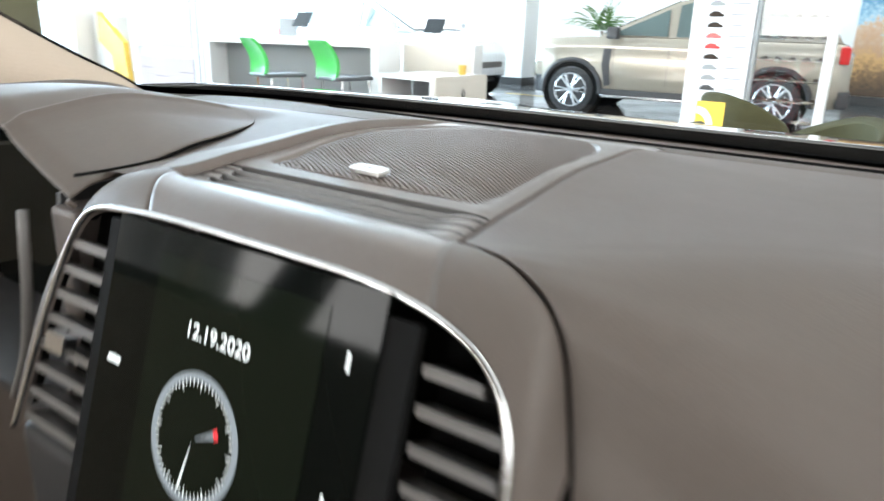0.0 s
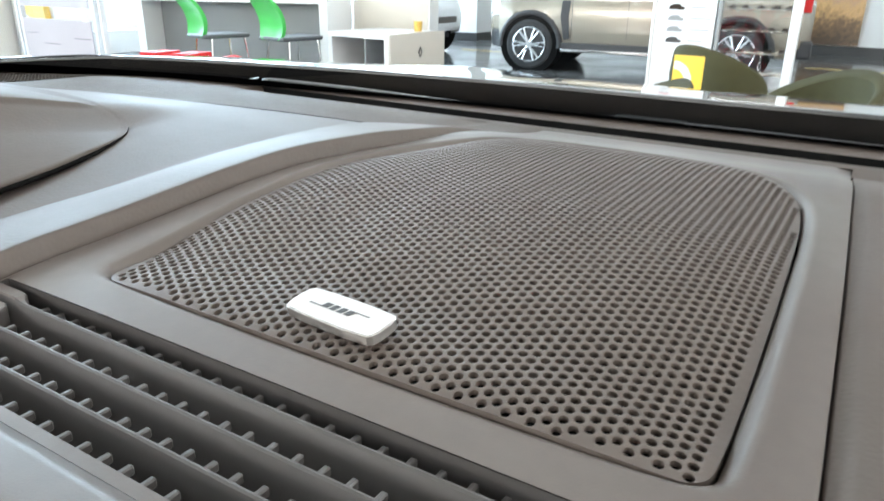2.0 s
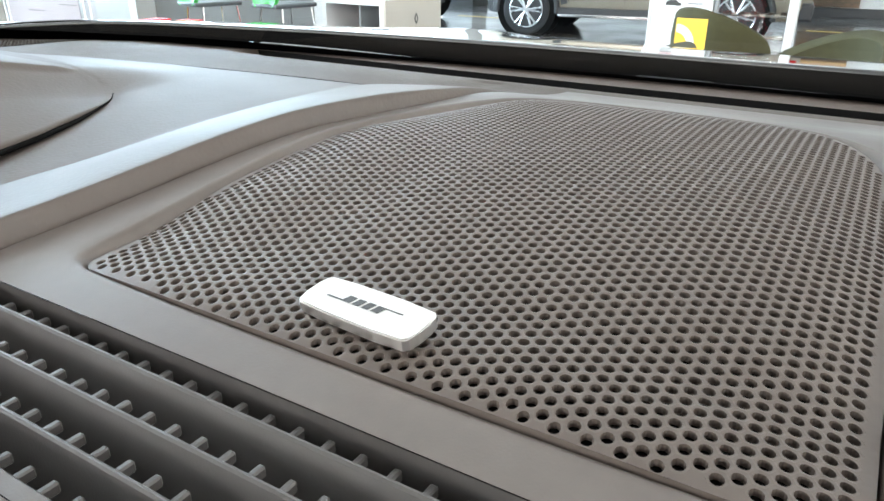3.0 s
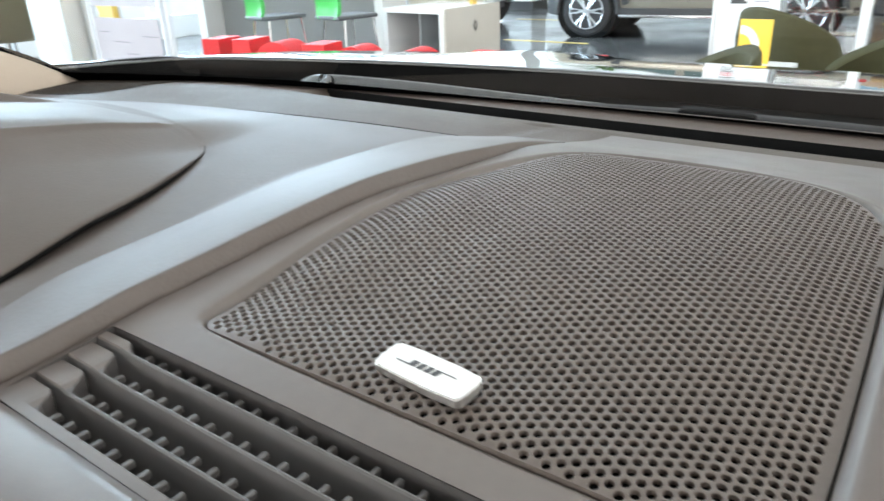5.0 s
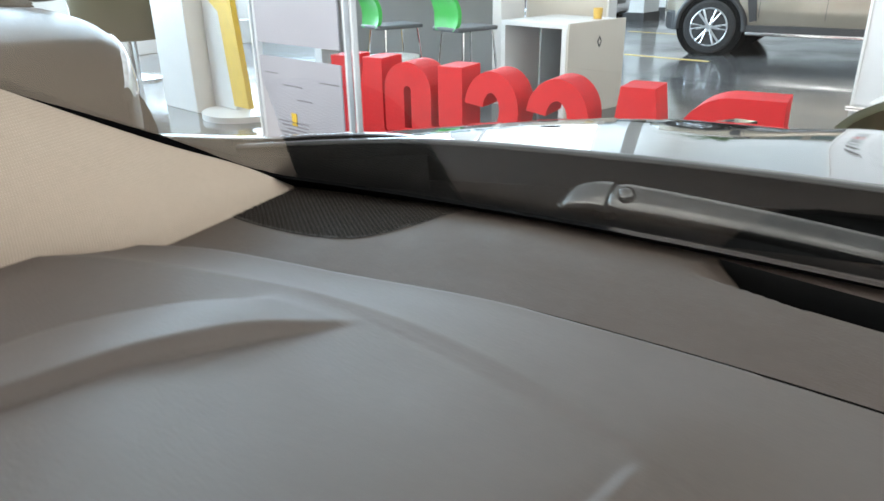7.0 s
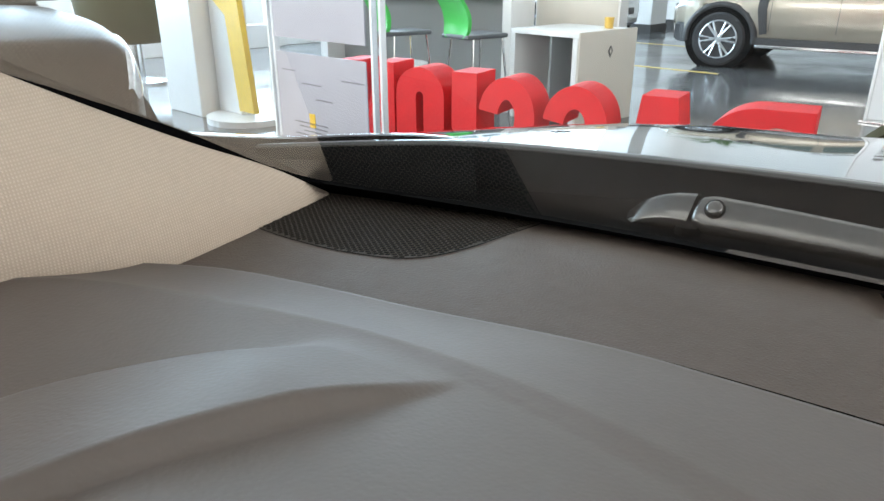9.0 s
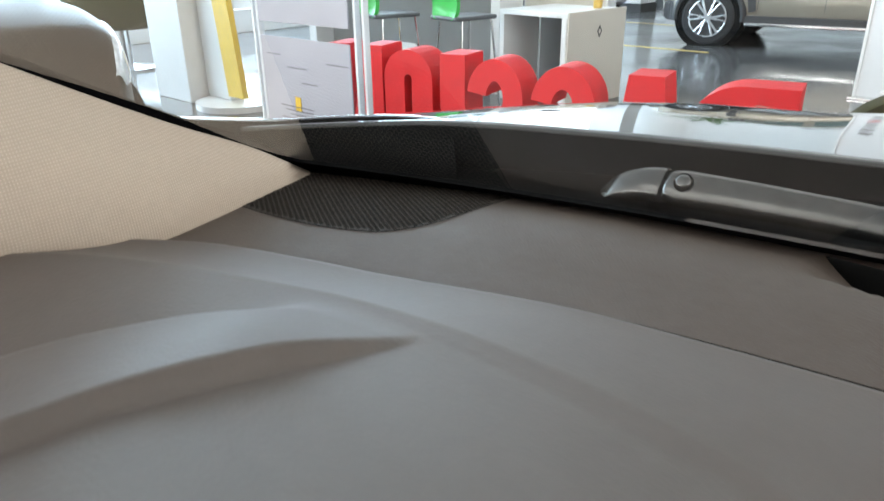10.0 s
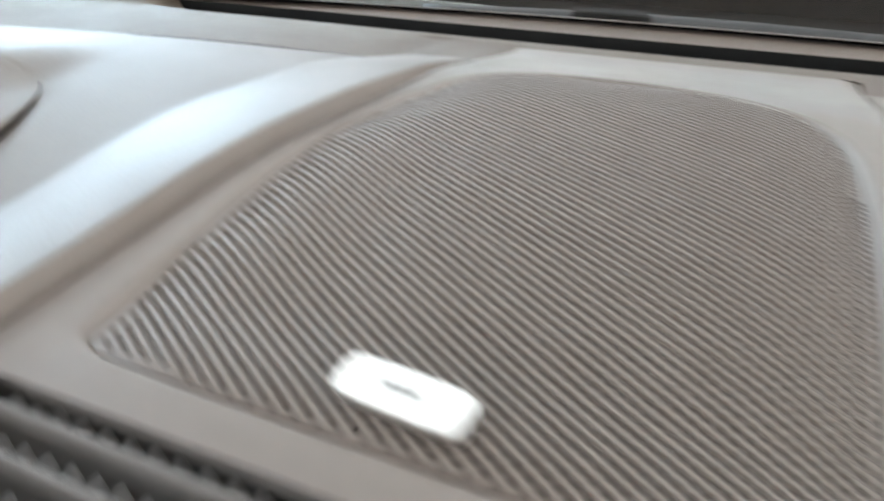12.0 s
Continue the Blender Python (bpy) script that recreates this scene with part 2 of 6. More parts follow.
def box(x0, x1, y0, y1, z0, z1, bevel=0.0, bm=None, seg=2):
    own = bmesh.new()
    bmesh.ops.create_cube(own, size=1, matrix=Matrix.LocRotScale(((x0 + x1) / 2, (y0 + y1) / 2, (z0 + z1) / 2), None, (x1 - x0, y1 - y0, z1 - z0)))
    if bevel:
        bmesh.ops.bevel(own, geom=own.edges[:], offset=bevel, segments=seg, affect="EDGES", profile=0.6)
    if bm is None:
        return own
    return join(bm, own)


def join(bm, own):
    me = bpy.data.meshes.new("tmp")
    own.to_mesh(me)
    own.free()
    bm.from_mesh(me)
    bpy.data.meshes.remove(me)
    return bm


def rod(points, radius, sides=10, bm=None, flat=1.0):
    """A tube along points; radius a number or one for each point."""
    bm = bm or bmesh.new()
    pts = [Vector(p) for p in points]
    rings = []
    for i, p in enumerate(pts):
        d = (pts[min(i + 1, len(pts) - 1)] - pts[max(i - 1, 0)]).normalized()
        a = d.cross(Vector((0, 0, 1)))
        a = a.normalized() if a.length > 1e-4 else Vector((1, 0, 0))
        b = a.cross(d)
        r = radius[i] if isinstance(radius, (list, tuple)) else radius
        rings.append([bm.verts.new(p + r * (math.cos(2 * math.pi * k / sides) * a + flat * math.sin(2 * math.pi * k / sides) * b)) for k in range(sides)])
    for r0, r1 in zip(rings, rings[1:]):
        for k in range(sides):
            bm.faces.new((r0[k], r0[(k + 1) % sides], r1[(k + 1) % sides], r1[k]))
    bm.faces.new(rings[0][::-1])
    bm.faces.new(rings[-1])
    return bm


def sheet(rows, bm=None, closed=False):
    """Quads over rows of points."""
    bm = bm or bmesh.new()
    grid = [[bm.verts.new(p) for p in row] for row in rows]
    for a, b in zip(grid, grid[1:]):
        for k in range(len(a) - (0 if closed else 1)):
            j = (k + 1) % len(a)
            bm.faces.new((a[k], a[j], b[j], b[k]))
    return bm


def slab(points, normal, depth, bm=None):
    """A flat outline given thickness along normal."""
    bm = bm or bmesh.new()
    n = Vector(normal) * depth
    lo = [bm.verts.new(Vector(p)) for p in points]
    hi = [bm.verts.new(Vector(p) + n) for p in points]
    bm.faces.new(lo[::-1])
    bm.faces.new(hi)
    for k in range(len(lo)):
        j = (k + 1) % len(lo)
        bm.faces.new((lo[k], lo[j], hi[j], hi[k]))
    return bm


def smooth01(a, b, v):
    s = min(1.0, max(0.0, (v - a) / (b - a)))
    return s * s * (3 - 2 * s)


def spline(points, n):
    """n points evenly along a Catmull-Rom line through points."""
    p = [Vector(q) for q in points]
    p = [2 * p[0] - p[1]] + p + [2 * p[-1] - p[-2]]
    out = []
    for i in range(n):
        s = i / (n - 1) * (len(p) - 3)
        k = min(int(s), len(p) - 4)
        f = s - k
        a, b, c, d = p[k:k + 4]
        out.append(0.5 * (2 * b + (c - a) * f + (2 * a - 5 * b + 4 * c - d) * f * f + (3 * b - a - 3 * c + d) * f ** 3))
    return out


def rounded(points, times=3):
    """Cuts the corners of a closed outline."""
    p = [Vector(q) for q in points]
    for _ in range(times):
        p = [q for i in range(len(p)) for q in (p[i].lerp(p[(i + 1) % len(p)], 0.25), p[i].lerp(p[(i + 1) % len(p)], 0.75))]
    return p

# ---- the car: dashboard ----
from mathutils.geometry import delaunay_2d_cdt

CX = 0.10  # the car's middle


def y_glass(x):
    return 0.432 - 0.21 * abs(x - CX) ** 2.2


def y_step(x):
    return 0.273 - 0.38 * max(0.0, -0.1 - x) ** 2 - 0.013 * smooth01(-0.36, -0.48, x) - 0.010 * smooth01(-0.54, -0.64, x)


def half_gap(x):
    """Half the width of the joint between pad and shelf."""
    return 0.0003 + 0.0006 * smooth01(-0.05, -0.13, x)


def x_groove(y):
    bow = 0.0045 * math.exp(-((y - 0.11) / 0.07) ** 2)
    return bow + (-0.0275 + 0.132 * y if y > 0 else -0.0275 + 0.06 * y)


def arch(y):
    """How far the pod swells along its length."""
    return math.exp(-((y - 0.105) / 0.075) ** 2)


def x_seam(y):
    return 0.2145 - 0.04 * y


def z_pod(x, y):
    z = 1.101 + 0.011 * smooth01(-0.03, 0.12, y) - 0.0147 * smooth01(0.215, 0.325, y)
    z -= 0.005 * smooth01(0.0, -0.06, y)
    z += 0.0045 * arch(y) * (1 - smooth01(0.0, 0.13, x))
    return z - 0.0015 * smooth01(x_seam(y) - 0.010, x_seam(y), x)


def z_floor(y):
    """The pad between the pod and the instrument hood."""
    return 1.101 - 0.013 * smooth01(0.22, -0.10, y) - 0.003 * smooth01(0.2, 0.28, y)


def x_rib(y):
    """The outer edge of the rib beside the pod."""
    return -0.0985 + (1.05 if y < 0.09 else 1.95) * (y - 0.09) ** 2


def swell(x, y):
    """The soft rise of the pad before the instrument hood."""
    ahead = 0.180 - 1.3 * (x + 0.35) ** 2
    u = min(1.0, max(0.0, (y_step(x) - y) / max(0.03, y_step(x) - ahead)))
    return 0.011 * smooth01(-0.205, -0.262, x) * u ** 1.7


def z_shoulder(x, y):
    """The step beside the groove, the rib's sloping top, its edge, and the fall to the pad."""
    g, e = x_groove(y), x_rib(y)
    fade = 1 - smooth01(0.15, 0.275, y)
    low = z_pod(g, y) - 0.0034 * fade
    inner = g - 0.0042
    top = max(low + 0.0002, low + 0.0102 * fade)
    edge = min(top - 0.0015, 1.0995 + 0.0118 * smooth01(0.05, 0.24, y) - 0.006 * smooth01(0.0, -0.07, y) - 0.008 * smooth01(0.21, 0.28, y))
    if x > inner:
        return low + (top - low) * smooth01(0.0, 1.0, (g - x) / 0.0042)
    s = (inner - x) / (inner - e)
    if s <= 1:
        return top - (top - edge) * s ** 1.3
    d = e - x
    w = 0.010 + 0.016 * smooth01(0.03, 0.2, y)
    k = 1 - (1 - min(1.0, d / w)) ** 2
    return edge + (z_floor(y) - edge) * k + swell(x, y)


RIM = [(p.y, p.x) for p in spline([(-0.132, -0.120, 0), (-0.127, -0.060, 0), (-0.132, -0.005, 0), (-0.148, 0.045, 0), (-0.167, 0.095, 0), (-0.195, 0.144, 0), (-0.213, 0.162, 0)], 40)]


def x_rim(y):
    """The instrument hood's edge towards the middle of the car."""
    if y > 0.162:
        return -0.213 - 0.35 * (y - 0.162)
    for (y0, x0), (y1, x1) in zip(RIM, RIM[1:]):
        if y <= y1:
            return x0 + (x1 - x0) * max(0.0, (y - y0) / (y1 - y0))
    return RIM[-1][1]


def x_crest(y):
    return -0.250 - 0.11 * (y - 0.165) if y < 0.165 else -0.250 - 0.5 * (y - 0.165)


def x_ledge(y):
    """The small step on the driver's side of the hood."""
    return -0.393 - 0.17 * (0.170 - y)


def soft_plus(v, k):
    return 0.5 * (v + math.sqrt(v * v + k * k))


def soft_min(a, b, k):
    return 0.5 * (a + b - math.sqrt((a - b) ** 2 + k * k))


def z_hood(x, y):
    """The top of the instrument hood: a plateau with a curved outline, a crest, and a slope to the rim."""
    r, c, e = x_rim(y), x_crest(y), x_ledge(y)
    ahead = 0.180 - 1.3 * (x + 0.35) ** 2 - y
    beside = 1.25 * (x + 0.500 - 0.040 * smooth01(0.05, 0.16, y))
    inside = soft_min(soft_min(ahead, beside, 0.010), 0.150, 0.040)
    rise = 0.243 - 0.045 * smooth01(-0.26, -0.40, x)
    flat = rise * soft_plus(inside, 0.0125)
    high = 0.243 * soft_plus(soft_min(0.166 - y, 0.150, 0.040), 0.008)
    slope = high * max(0.0, (r - x) / (r - c)) * (1.06 - 0.06 * min(1.0, max(0.0, (r - x) / (r - c))))
    h = soft_min(flat, slope, 0.0011) if y < 0.168 else min(flat, slope)
    h = max(0.0, h)
    h += 0.0025 * math.exp(-((x - c + 0.001) / 0.0030) ** 2) * smooth01(0.168, 0.150, y)
    h += 0.0072 * smooth01(e + 0.0035, e - 0.0045, x) * smooth01(0.178, 0.105, y) * smooth01(0.0, 0.022, inside)
    rim = 1.0990 + 0.0025 * smooth01(0.05, 0.158, y) - 0.0225 * smooth01(0.05, -0.13, y) * smooth01(-0.34, -0.16, x)
    k = smooth01(0.10, 0.166, y)
    left = 0.008 * smooth01(-0.56, -0.70, x)
    return (rim * (1 - k) + z_floor(y) * k) + swell(x, y) + h - left - 0.006 * smooth01(-0.07, -0.095, y) ** 2


dash = thing("dashboard", "two-tone grey-brown moulded dashboard with grained soft skin", "dashboard", (CX, 0.2, 0.42))


def hood_columns(y):
    e, c, r = x_ledge(min(y, 0.17)), x_crest(y), x_rim(y)
    marks = [(-0.70, 0), (-0.505, 18), (e - 0.016, 30), (e + 0.010, 18), (c - 0.008, 44), (c + 0.008, 22), (r, 36)]
    out = [-0.70]
    for (a, _), (b, n) in zip(marks, marks[1:]):
        out += [a + (b - a) * k / n for k in range(1, n + 1)]
    return out


YH = -0.095
rows = []
for j in range(171):
    v = j / 170
    y = YH + v * (y_step(-0.30) - YH)
    row = []
    for i in range(len(hood_columns(0.0))):
        x = hood_columns(y)[i]
        yy = YH + v * (y_step(x) - YH - half_gap(x))
        x = hood_columns(yy)[i]
        row.append((x, yy, z_hood(x, yy)))
    rows.append(row)
lip = []
for row in rows:
    x, y, z = row[-1]
    d = smooth01(0.166, 0.145, y)
    lip.append(row + [(x + 0.0006 * d, y, z - 0.0010 * d), (x - 0.0004 * d, y, z - 0.0035 * d), (x - 0.008 * d, y, z - 0.0055 * d)])
front = [[(x, y - 0.0012, z - 0.0035) for x, y, z in lip[0]], [(x, y + 0.004, z - 0.008) for x, y, z in lip[0]]]
ends = [[(x, y + 0.0006, z - 0.0012) for x, y, z in lip[-1]], [(x, y + 0.0006, z - 0.006) for x, y, z in lip[-1]]]
part("instrument_hood", sheet(front[::-1] + lip + ends), M_PAD, dash, "smooth grey-brown hood over the instruments", True)


def pad_columns(y):
    lo = x_rim(y) - 0.022 * smooth01(0.158, 0.140, y)
    e, g = x_rib(y), x_groove(y) - 0.0014
    marks = [(lo, 0), (e - 0.006, 34), (e + 0.006, 16), (g - 0.010, 22), (g, 14)]
    out = [lo]
    for (a, _), (b, n) in zip(marks, marks[1:]):
        out += [a + (b - a) * k / n for k in range(1, n + 1)]
    return out


rows = []
for j in range(131):
    v = j / 130
    row = []
    for i in range(87):
        y = -0.064 + v * (y_step(-0.1) + 0.064)
        x = pad_columns(y)[i]
        yy = -0.064 + v * (y_step(x) + 0.064 - half_gap(x))
        x = pad_columns(yy)[i]
        z = z_shoulder(x, yy)
        fall = smooth01(x_rim(yy) + 0.016, x_rim(yy) - 0.004, x) * smooth01(0.160, 0.130, yy)
        row.append((x, yy, z - 0.0018 * fall))
    edge = row[-1]
    d = 1 - smooth01(0.20, 0.275, edge[1])
    row.append((edge[0] + 0.0001, edge[1], edge[2] - 0.0015 * d))
    row.append((edge[0] + 0.0002, edge[1], edge[2] - 0.006 * d))
    rows.append(row)
part("soft_pad", sheet(rows), M_PAD, dash, "grained skin with a raised curved rib", True)
seal = []
for j in range(60):
    y = -0.090 + j * 0.2510 / 59
    x = x_rim(y)
    seal.append((x + 0.0004, y, max(z_hood(x - 0.0005, y) - 0.0032, z_floor(y) + swell(x, y) - 0.0006 + 0.0004 * smooth01(0.10, 0.15, y))))
part("joint", rod(seal, [0.0004 + 0.0010 * smooth01(0.0, 0.25, 1 - j / 59) for j in range(60)], 8), M_BLACK, dash, "dark joint under the hood's edge", True)
# black strip at the bottom of the pad's joint, for its shadow line
rows = [[(x, y_step(x) - 0.0030, z_floor(0.26) - 0.0050), (x, y_step(x) + 0.0030, z_floor(0.26) - 0.0050)] for x in [-0.44 + k * 0.40 / 40 for k in range(41)]]
part("joint", sheet(rows), M_BLACK, dash)

# outline of the loudspeaker opening
OPENING = rounded([(0.001, 0.008, 0), (0.002, -0.001, 0), (0.010, -0.0040, 0), (0.10, -0.0044, 0), (0.186, -0.0040, 0), (0.1945, -0.0010, 0), (0.1958, 0.008, 0), (0.1955, 0.08, 0), (0.1925, 0.168, 0), (0.184, 0.203, 0),
                   (0.160, 0.226, 0), (0.125, 0.241, 0), (0.088, 0.246, 0), (0.055, 0.241, 0), (0.028, 0.222, 0), (0.012, 0.188, 0), (0.005, 0.14, 0), (0.0012, 0.07, 0)], 2)


def offset(loop, d):
    out = []
    for i, p in enumerate(loop):
        t = (loop[(i + 1) % len(loop)] - loop[i - 1]).normalized()
        out.append(p + d * Vector((t.y, -t.x, 0)))
    return out


def slot_outline(y0, y1):
    x0, x1 = -0.0268, x_seam(y0) - 0.0022
    return rounded([(x0, y0 + 0.001, 0), (x0 + 0.002, y0, 0), (x1 - 0.006, y0, 0), (x1, y0 + 0.001, 0), (x1, y1 - 0.001, 0), (x1 - 0.006, y1, 0), (x0 + 0.002, y1, 0), (x0, y1 - 0.001, 0)], 2)


def pod_panel():
    """The pod's top with two openings, lifted from a plan outline."""
    ys = [-0.060 + k * (0.385 / 76) for k in range(77)]
    left = [Vector((x_groove(y) + 0.0012, y, 0)) for y in ys]
    right = [Vector((x_seam(y) - 0.0008, y, 0)) for y in ys]
    front = [Vector((left[-1].x + (right[-1].x - left[-1].x) * k / 40, ys[-1], 0)) for k in range(1, 40)]
    back = [Vector((right[0].x + (left[0].x - right[0].x) * k / 40, ys[0], 0)) for k in range(1, 40)]
    outer = left + front + right[::-1] + back
    loops = [outer, offset(OPENING, 0.0), offset(OPENING, 0.0009), offset(OPENING, 0.0019), offset(OPENING, 0.0030), offset(OPENING, 0.0041), offset(OPENING, 0.0053), offset(OPENING, 0.0085)]
    vent = slot_outline(-0.0565, -0.0175)
    loops += [vent, offset(vent, 0.0008), offset(vent, 0.0025)]
    verts, edges = [], []
    for loop in loops:
        n = len(verts)
        verts += [(p.x, p.y) for p in loop]
        edges += [(n + k, n + (k + 1) % len(loop)) for k in range(len(loop))]
    inside = lambda p, loop: sum((a.y > p[1]) != (b.y > p[1]) and p[0] < (b.x - a.x) * (p[1] - a.y) / (b.y - a.y) + a.x for a, b in zip(loop, loop[1:] + loop[:1])) % 2 == 1
    keep_off = offset(OPENING, 0.0105)
    vent_off = offset(vent, 0.004)
    for i in range(60):
        for j in range(80):
            p = (-0.03 + i * 0.0045 + (j % 2) * 0.002, -0.058 + j * 0.005)
            if x_groove(p[1]) + 0.004 < p[0] < x_seam(p[1]) - 0.003 and p[1] < 0.322 and not inside(p, keep_off) and not inside(p, vent_off):
                verts.append(p)
    v2, e2, f2, *_ = delaunay_2d_cdt([Vector(v) for v in verts], edges, [], 0, 1e-6)
    bm = bmesh.new()
    made = []
    for v in v2:
        made.append(bm.verts.new((v.x, v.y, z_pod(v.x, v.y))))
    for f in f2:
        c = sum((v2[k] for k in f), Vector((0, 0))) / len(f)
        if inside(c, OPENING) or inside(c, vent) or not inside(c, outer):
            continue
        bm.faces.new([made[k] for k in f])
    bmesh.ops.delete(bm, geom=[v for v in bm.verts if not v.link_faces], context="VERTS")
    # soften the openings' rims and turn them down
    for loop, deep in ((OPENING, 0.007),):
        near = {}
        for v in bm.verts:
            near[(round(v.co.x, 5), round(v.co.y, 5))] = v
        ring = [near[(round(p.x, 5), round(p.y, 5))] for p in loop if (round(p.x, 5), round(p.y, 5)) in near]
        for v in ring:
            v.co.z -= 0.0003
        low = [bm.verts.new((v.co.x, v.co.y, v.co.z - deep)) for v in ring]
        for k in range(len(ring)):
            j = (k + 1) % len(ring)
            bm.faces.new((ring[k], ring[j], low[j], low[k]))
    # the recess round the loudspeaker dips in a soft hollow
    wide = offset(OPENING, 0.0068)
    for v in bm.verts:
        if inside((v.co.x, v.co.y), wide) and v.co.z > 1.09:
            d = min((Vector((v.co.x, v.co.y, 0)) - p).length for p in OPENING)
            v.co.z -= (0.0034 * (1 - smooth01(0.0, 0.0042, d)) + 0.0022 * (1 - smooth01(0.0, 0.0066, d)) * smooth01(0.07, 0.01, v.co.x) * smooth01(0.05, 0.0, v.co.y)) * (1 - smooth01(0.008, -0.004, v.co.y))
    # turned-down outer edges
    for f, a, b, deep in ((x_groove, 0.0012, -0.0022, 0.0050), (x_seam, -0.0008, -0.0004, 0.010)):
        sheet([[(f(y) + a, y, z_pod(f(y) + a, y)) for y in ys], [(f(y) + b, y, z_pod(f(y), y) - deep * (1 - smooth01(0.24, 0.275, y) if f is x_groove else 1.0)) for y in ys]], bm)
    return bm


part("pod_panel", pod_panel(), M_POD, dash, "satin grey-brown panel round the loudspeaker", True)

# front shelf under the glass, with the demister slot and the corner loudspeaker's seat
SLOT_BACK, SLOT_FRONT = 0.346, 0.391


def z_shelf(x, y):
    z = 1.098 - 0.008 * smooth01(0.30, 0.42, y) - 0.006 * smooth01(-0.5, -0.7, x)
    z += 0.0002 * (1 - smooth01(-0.16, -0.09, x)) - 0.005 * smooth01(-0.42, -0.58, x)
    if -0.16 < x < 0.02 and y < 0.335:
        near = z_shoulder(min(x, x_groove(y_step(x)) - 0.0002), y_step(x))
        pod = near + z_pod(0.02, y) - z_pod(0.02, y_step(x)) - 0.0003 * smooth01(0.0, 0.01, x)
        z += (near - z) * (1 - smooth01(y_step(x), 0.335, y)) * smooth01(-0.16, -0.09, x)
        z += (pod - z) * smooth01(-0.07, -0.005, x)
    if SLOT_BACK < y < SLOT_FRONT and x < -0.2:
        # the sunk facet at the slot's end
        k = (y - SLOT_BACK) / (SLOT_FRONT - SLOT_BACK)
        edge, wide = -0.256 - 0.066 * k, 0.066 * min(1.0, k / 0.22) * (1 - k) ** 0.8 + 1e-6
        z -= 0.012 * min(1.0, wide / 0.03) * min(1.0, max(0.0, 1 - (edge - x) / wide))
    return z


def slot_x(y, side):
    k = (y - SLOT_BACK) / (SLOT_FRONT - SLOT_BACK)
    x = -0.256 - 0.066 * k
    return x if side < 0 else 2 * CX - x


bm = bmesh.new()
# behind the slot, both ends and in front of it, as four sheets that meet


def y_rear(x):
    if x < x_groove(0.325):
        return y_step(x) + half_gap(x)
    return 0.30 if x > x_seam(0.3) else 0.325


def strip(x0, x1, ya, yb, nx, ny, into):
    return sheet([[(x, ya(x) + (yb(x) - ya(x)) * j / ny, z_shelf(x, ya(x) + (yb(x) - ya(x)) * j / ny)) for j in range(ny + 1)]
                  for x in [x0 + (x1 - x0) * k / nx for k in range(nx + 1)]], into)


xl, xr = slot_x(SLOT_BACK, -1), slot_x(SLOT_BACK, 1)
xl2, xr2 = slot_x(SLOT_FRONT, -1), slot_x(SLOT_FRONT, 1)


def low_edge(x):
    """The slot's outline seen from behind."""
    if x <= xl2 or x >= xr2:
        return SLOT_FRONT
    if x < xl:
        return SLOT_BACK + (SLOT_FRONT - SLOT_BACK) * (xl - x) / (xl - xl2)
    if x > xr:
        return SLOT_BACK + (SLOT_FRONT - SLOT_BACK) * (x - xr) / (xr2 - xr)
    return SLOT_BACK


strip(-0.70, xl2, y_rear, lambda x: min(SLOT_FRONT, y_glass(x) - 0.001), 130, 36, bm)
strip(xl2, x_groove(0.325), y_rear, low_edge, 130, 30, bm)
strip(x_groove(0.325), x_seam(0.325), lambda x: 0.325, low_edge, 40, 6, bm)
strip(x_seam(0.325), xr2, lambda x: 0.300, low_edge, 60, 10, bm)
strip(xr2, 0.92, lambda x: 0.300, lambda x: max(0.302, min(SLOT_FRONT, y_glass(x) - 0.001)), 40, 20, bm)
strip(-0.40, 0.60, lambda x: SLOT_FRONT, lambda x: max(SLOT_FRONT + 0.0005, y_glass(x) + 0.012), 100, 8, bm)
part("front_shelf", bm, M_SHELF, dash, "matt grained shelf under the windscreen", True)
# the slot's dark walls
duct = bmesh.new()
for a, b in (((xl2, SLOT_FRONT), (xl, SLOT_BACK)), ((xl, SLOT_BACK), (xr, SLOT_BACK)), ((xr, SLOT_BACK), (xr2, SLOT_FRONT)), ((xr2, SLOT_FRONT), (xl2, SLOT_FRONT))):
    pts = [(a[0] + (b[0] - a[0]) * k / 40, a[1] + (b[1] - a[1]) * k / 40) for k in range(41)]
    sheet([[(x, y, z_shelf(x, y)) for x, y in pts], [(x, y, z_shelf(x, y) - 0.035) for x, y in pts]], duct)
part("demister_wall", duct, M_COWL, dash, "dark wall of the demister slot")
# the shelf's rear wall, coloured black for the shade in the joint
pts = [-0.70 + k * (0.66 / 80) for k in range(81)]
rear = sheet([[(x, y_rear(x), z_shelf(x, y_rear(x))) for x in pts], [(x, y_rear(x), z_shelf(x, y_rear(x)) - 0.008) for x in pts]])
part("joint", rear, M_BLACK, dash)
part("demister_duct", box(xl2 - 0.01, xr2 + 0.01, SLOT_BACK - 0.004, SLOT_FRONT + 0.004, 1.035, 1.064), M_BLACK, dash)
# fine black grid in the demister slot
for k in range(2):
    y = SLOT_BACK + 0.010 + 0.012 * k
    part("demister_bar", box(slot_x(y, -1) - 0.004, slot_x(y, 1) + 0.004, y - 0.0012, y + 0.0012, 1.070, 1.080, 0.0005), M_BLACK, dash)
bm = bmesh.new()
for k in range(70):
    x = xl + 0.004 + k * (xr - xl - 0.008) / 69
    box(x - 0.0008, x + 0.0008, SLOT_BACK - 0.002, SLOT_BACK + 0.011, 1.073, 1.080, bm=bm)
tagged(part("demister_teeth", bm, M_TRIM, dash), kind="stuff")

# passenger side


